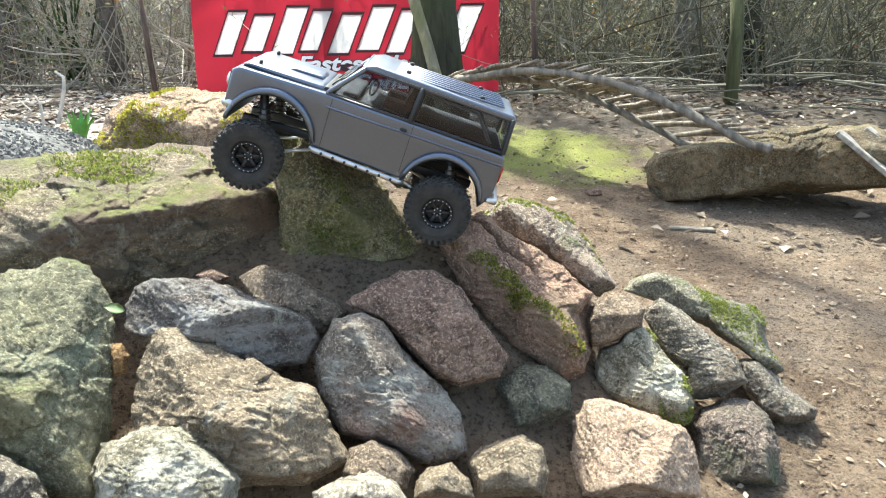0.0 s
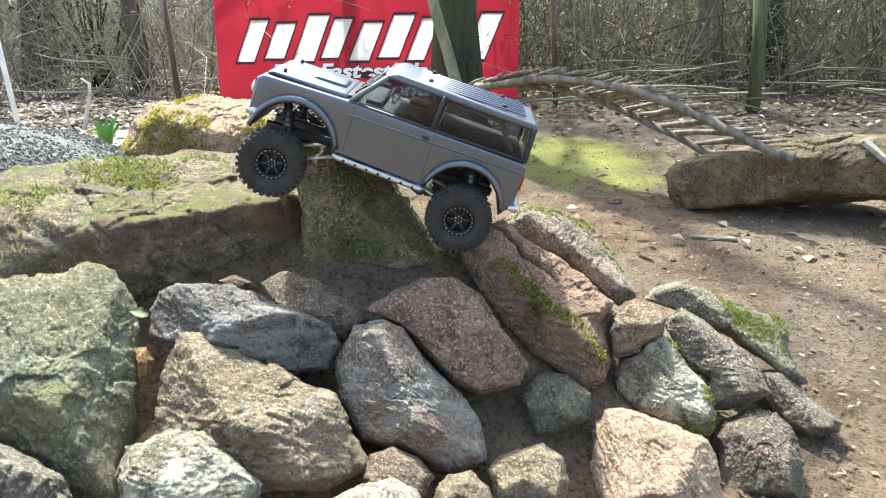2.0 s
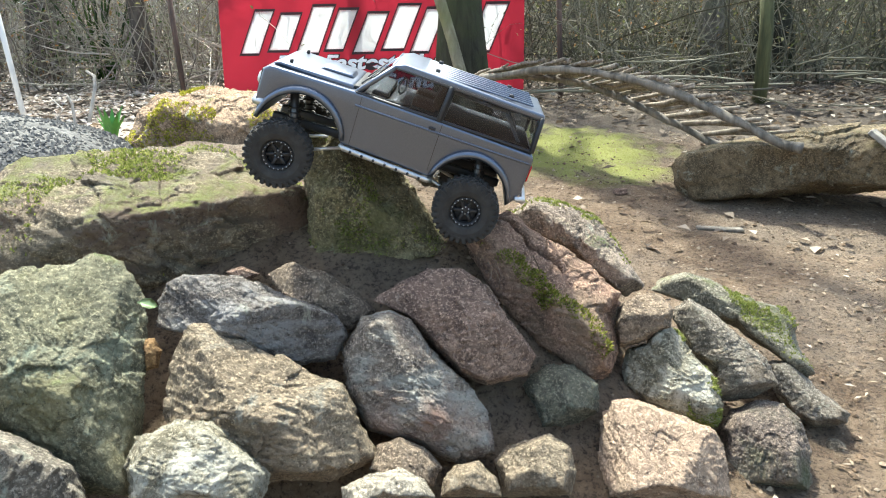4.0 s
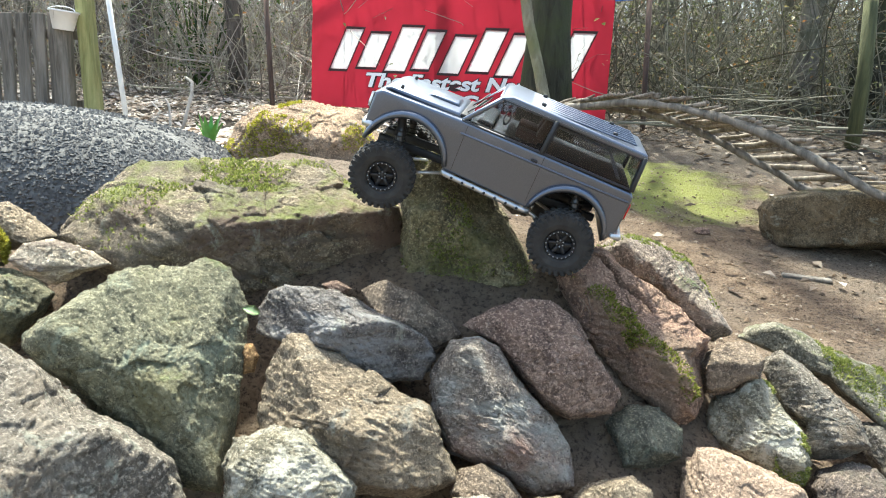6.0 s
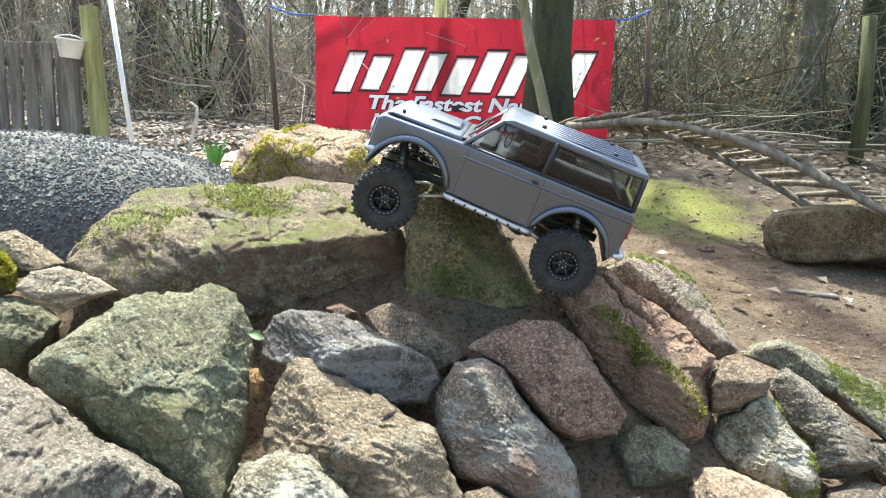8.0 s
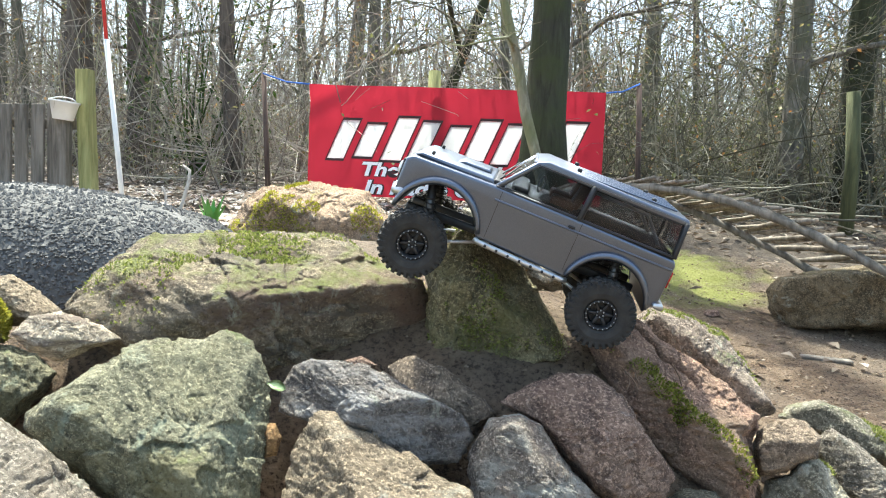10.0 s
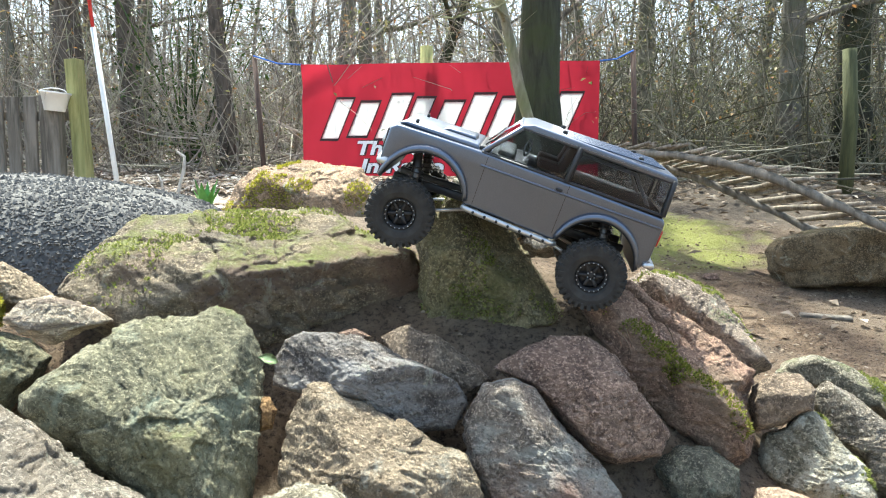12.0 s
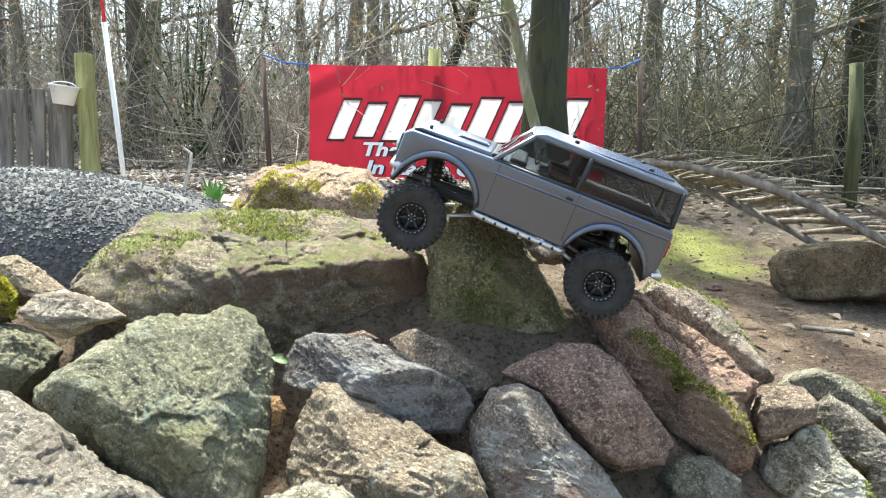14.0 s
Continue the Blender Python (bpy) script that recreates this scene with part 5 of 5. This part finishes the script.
for s in (-1, 1):
    part("door_line", box(0.0009, 0.0010, 0.082, (0.083, s * 0.0921, 0.088)), BLACK, truck, soft=False)
    part("door_line", box(0.0009, 0.0010, 0.082, (0.232, s * 0.0921, 0.088)), BLACK, truck, soft=False)
    part("door_handle", box(0.013, 0.004, 0.0045, (0.098, s * 0.0945, 0.118), 0.002), BLACK, truck)
    part("body_crease", box(0.33, 0.003, 0.004, (0.075, s * 0.0925, 0.113), 0.0013, 1), PAINT, truck)
    for cx, cz, r, a0, a1 in ((0.0, 0.022, 0.077, 168, 14), (WB + 0.006, 0.028, 0.081, 165, 10)):
        pts = [(x, s * 0.095, z) for x, z in arc(cx, cz, r, a0, a1, 18)]
        part("fender_flare", tube(pts, [0.0045 + 0.0025 * math.sin(math.pi * k / 18) for k in range(19)], 8), PAINT, truck)
    slider = part("rock_slider", tube([(0.248, s * 0.092, 0.040), (0.240, s * 0.094, 0.037), (0.16, s * 0.095, 0.034), (0.080, s * 0.094, 0.031), (0.070, s * 0.090, 0.032)], 0.0048, 10), SILVER, truck, "silver side rail")
    for k in range(7):
        part("bolt", lathe([(0.0, 0.0022), (0.0024, 0.0018), (0.0026, 0.0)], 8, at=(0.225 - k * 0.022, s * (0.0995 if s > 0 else 0.0995), 0.0365 - k * 0.0008), turn=(0, 0, 0 if s > 0 else 180)), BLACK, slider)

# cabin
roof_z, belt_z = 0.193, 0.131
part("roof", prism([(-0.090, 0.184), (-0.084, 0.196), (0.176, 0.200), (0.196, 0.193), (0.198, 0.187)], -0.080, 0.080, 0.004, 3), PAINT, truck)
for k in range(7):
    part("roof_rib", box(0.215, 0.0075, 0.003, (0.045, -0.060 + 0.020 * k, 0.1995), 0.0014, 1, (0, 0.9, 0)), PAINT, truck)
for x in (-0.02, 0.12):
    for y in (-0.05, 0.05):
        part("roof_clip", box(0.009, 0.005, 0.006, (x, y, 0.203), 0.0015, 1), BLACK, truck)


def strut(name, p, q, w, d, material):
    p, q = Vector(p), Vector(q)
    bm = box(w, d, (q - p).length, (0, 0, 0), 0.0018, 1)
    bmesh.ops.transform(bm, matrix=Matrix.Translation((p + q) / 2) @ (q - p).to_track_quat("Z", "Y").to_matrix().to_4x4(), verts=bm.verts)
    return part(name, bm, material, truck)


for s in (-1, 1):
    strut("pillar", (0.246, s * 0.086, belt_z), (0.192, s * 0.077, 0.190), 0.008, 0.008, PAINT)
    strut("pillar", (0.090, s * 0.088, belt_z), (0.086, s * 0.078, 0.190), 0.008, 0.016, BLACK)
    strut("pillar", (-0.084, s * 0.088, belt_z), (-0.082, s * 0.078, 0.190), 0.008, 0.012, BLACK)
    strut("window_frame", (-0.086, s * 0.0885, belt_z + 0.002), (0.246, s * 0.0885, belt_z + 0.002), 0.006, 0.005, BLACK)
    for x0, x1, x2, x3 in ((0.092, 0.240, 0.196, 0.088), (-0.080, 0.086, 0.082, -0.078)):
        bm = bmesh.new()
        quad = [(x0, s * 0.0865, belt_z), (x1, s * 0.0865, belt_z), (x2, s * 0.0775, 0.188), (x3, s * 0.0775, 0.188)]
        a = [bm.verts.new(p) for p in quad]
        b = [bm.verts.new((x, y - s * 0.0012, z)) for x, y, z in quad]
        bm.faces.new(a)
        bm.faces.new(b[::-1])
        for k in range(4):
            bm.faces.new((a[k], b[k], b[(k + 1) % 4], a[(k + 1) % 4]))
        bmesh.ops.recalc_face_normals(bm, faces=bm.faces[:])
        pane = part("side_window", bm, glass, truck, "dark tinted side window", soft=False)
        pane.visible_shadow = False
for name, x0, z0, x1, z1 in (("windshield", 0.247, belt_z + 0.004, 0.196, 0.189), ("rear_window", -0.090, belt_z + 0.004, -0.086, 0.186)):
    pane = part(name, prism([(x0, z0), (x1, z1), (x1 - 0.0012, z1), (x0 - 0.0012, z0)], -0.076, 0.076), glass, truck, soft=False)
    pane.visible_shadow = False
strut("windshield_frame", (0.196, -0.078, 0.191), (0.196, 0.078, 0.191), 0.006, 0.006, PAINT)
for s in (-0.03, 0.045):
    wiper = part("wiper", tube([(0.245, s, 0.140), (0.236, s + 0.012, 0.152), (0.222, s - 0.030, 0.167)], 0.0014, 6), BLACK, truck)
part("dashboard", box(0.03, 0.15, 0.03, (0.205, 0, 0.130), 0.005), INNER, truck)
part("cabin_floor", box(0.31, 0.16, 0.006, (0.075, 0, 0.1335), 0.001, 1), INNER, truck)
for y in (-0.038, 0.038):
    seat = part("seat", box(0.045, 0.042, 0.016, (0.125, y, 0.142), 0.005), TAN_SEAT, truck)
    part("seat_back", box(0.016, 0.042, 0.046, (0.100, y, 0.163), 0.005, 2, (0, -12, 0)), TAN_SEAT, seat)
part("steering_wheel", lathe([(0.013, -0.0015), (0.0155, 0.0), (0.013, 0.0015), (0.0105, 0.0), (0.013, -0.0015)], 20, at=(0.172, 0.038, 0.158), turn=(0, 0, 65)), CAGE, truck)
for s in (-0.06, 0.06):
    part("roll_bar", tube([(0.085, s, 0.135), (0.080, s, 0.180), (-0.02, s, 0.178), (-0.06, s, 0.135)], 0.0035, 8), CAGE, truck)
part("roll_bar", tube([(0.080, -0.06, 0.180), (0.080, 0.06, 0.180)], 0.0035, 8), CAGE, truck)

# front and rear ends
grille = part("grille", box(0.008, 0.150, 0.040, (0.413, 0, 0.098), 0.003), BLACK, truck)
for k in range(5):
    part("bar", box(0.003, 0.100, 0.0022, (0.418, 0, 0.083 + 0.007 * k)), SILVER, grille, soft=False)
for s in (-0.060, 0.060):
    lamp = part("headlight", lathe([(0.0, 0.005), (0.009, 0.004), (0.0125, 0.0), (0.014, 0.0), (0.014, -0.004)], 20, at=(0.418, s, 0.100), turn=(0, 0, -90)), SILVER, truck)
bumper = part("front_bumper", tube([(0.392, -0.096, 0.068), (0.411, -0.086, 0.066), (0.418, 0, 0.065), (0.411, 0.086, 0.066), (0.392, 0.096, 0.068)], [0.005, 0.008, 0.009, 0.008, 0.005], 10), SILVER, truck)
part("rear_bumper", tube([(-0.085, -0.096, 0.050), (-0.101, -0.086, 0.048), (-0.105, 0, 0.048), (-0.101, 0.086, 0.048), (-0.085, 0.096, 0.050)], [0.004, 0.006, 0.006, 0.006, 0.004], 10), SILVER, truck)
for s in (-0.082, 0.082):
    part("tail_light", box(0.004, 0.012, 0.028, (-0.094, s, 0.096), 0.0015, 1), RED_LENS, truck)

# the shell sits close over its wheels
SHELL = Matrix.Translation((0.006, 0, -0.006)) @ pose(0, 0, 0, 0, -1.8, 0) @ Matrix.Diagonal((0.90, 0.97, 0.97, 1))
for piece in truck.children_recursive:
    piece.data.transform(SHELL)

# chassis, axles and springs
for s in (-0.030, 0.030):
    part("frame_rail", box(0.40, 0.008, 0.014, (0.155, s, 0.040), 0.002, 1), BLACK, truck)
part("skid_plate", box(0.11, 0.066, 0.010, (0.155, 0, 0.029), 0.004), BLACK, truck)
part("inner_tray", box(0.42, 0.144, 0.010, (0.152, 0, 0.110), 0.002, 1), BLACK, truck)
for x in (0.0, WB):
    axle = part("axle", tube([(x, -TRACK, 0), (x, TRACK, 0)], 0.009, 12), BLACK, truck)
    part("differential", lathe([(0.0, -0.019), (0.012, -0.017), (0.019, 0.0), (0.012, 0.017), (0.0, 0.019)], 18, at=(x, 0.015, 0.0)), BLACK, axle)
    for s in (-1, 1):
        shock = part("shock", tube([(x - 0.012, s * 0.062, 0.004), (x + 0.004, s * 0.056, 0.098)], 0.0075, 10), METAL, truck)
        coil = [(x - 0.010 + 0.010 * t + 0.0105 * math.cos(t * 44), s * 0.0605 - s * 0.003 * t + 0.0105 * math.sin(t * 44), 0.018 + 0.060 * t) for t in [k / 90 for k in range(91)]]
        part("spring", tube(coil, 0.0013, 5), BLACK, shock)
        part("link", tube([(x + (0.002 if x == 0 else -0.004), s * 0.055, -0.006), (x + (0.115 if x == 0 else -0.115), s * 0.036, 0.030)], 0.0032, 8), SILVER, truck, "bright metal suspension link")


def tyre_mesh(r=0.0597, w=0.046):
    bm = lathe([(0.0275, -w * 0.36), (0.031, -w * 0.46), (0.040, -w * 0.52), (0.050, -w * 0.50), (0.0555, -w * 0.42), (0.0568, -w * 0.2), (0.0570, 0.0), (0.0568, w * 0.2),
                (0.0555, w * 0.42), (0.050, w * 0.50), (0.040, w * 0.52), (0.031, w * 0.46), (0.0275, w * 0.36)], 56)
    n = 30
    for k in range(n):
        a = 360 / n * k
        for y, shift, turn in ((-w * 0.34, 0, 14), (-w * 0.10, 4.5, -20), (w * 0.12, 0, 20), (w * 0.35, 5.5, -14)):
            t = radians(a + shift)
            box(0.0062, w * 0.20, 0.0082, (0.0548 * math.sin(t), y, 0.0548 * math.cos(t)), 0.0, 1, (0, a + shift, turn), bm)
        for s in (-1, 1):
            t = radians(a + 3)
            box(0.0052, 0.003, 0.010, (0.0512 * math.sin(t), s * w * 0.505, 0.0512 * math.cos(t)), 0.0, 1, (0, a + 3, 0), bm)
    me = bpy.data.meshes.new("tyre")
    bm.to_mesh(me)
    bm.free()
    me.materials.append(RUBBER)
    return me


TYRE = tyre_mesh()
for x, s, steer in ((0.0, 1, 0), (0.0, -1, 0), (WB, 1, 7), (WB, -1, 7)):
    wheel = part("wheel", lathe([(0.0, 0.007), (0.006, 0.007), (0.008, 0.002), (0.0125, 0.0), (0.0195, 0.004), (0.0225, -0.004), (0.0270, -0.004), (0.0272, 0.0165), (0.0250, 0.0185), (0.0225, 0.0165), (0.0220, 0.004)], 36), BLACK, truck)
    wheel.matrix_local = pose(x, s * TRACK, 0, 0, 11 * (x + s), steer + (0 if s > 0 else 180)) @ Matrix.Scale(0.93, 4)
    tyre = new("tyre", TYRE)
    tyre.parent = wheel
    for k in range(6):
        t = radians(60 * k)
        part("spoke", box(0.016, 0.006, 0.0065, (0.0145 * math.cos(t), 0.007, 0.0145 * math.sin(t)), 0.0015, 1, (0, -60 * k, 0)), BLACK, wheel)
        part("lug_nut", lathe([(0.0, 0.0030), (0.0014, 0.0026), (0.0016, 0.0)], 6, at=(0.0062 * math.cos(t + 0.5), 0.0065, 0.0062 * math.sin(t + 0.5))), SILVER, wheel)
    for k in range(20):
        t = radians(18 * k)
        part("ring_bolt", lathe([(0.0, 0.0016), (0.0011, 0.0012), (0.0012, 0.0)], 6, at=(0.0248 * math.cos(t), 0.0182, 0.0248 * math.sin(t))), SILVER, wheel)
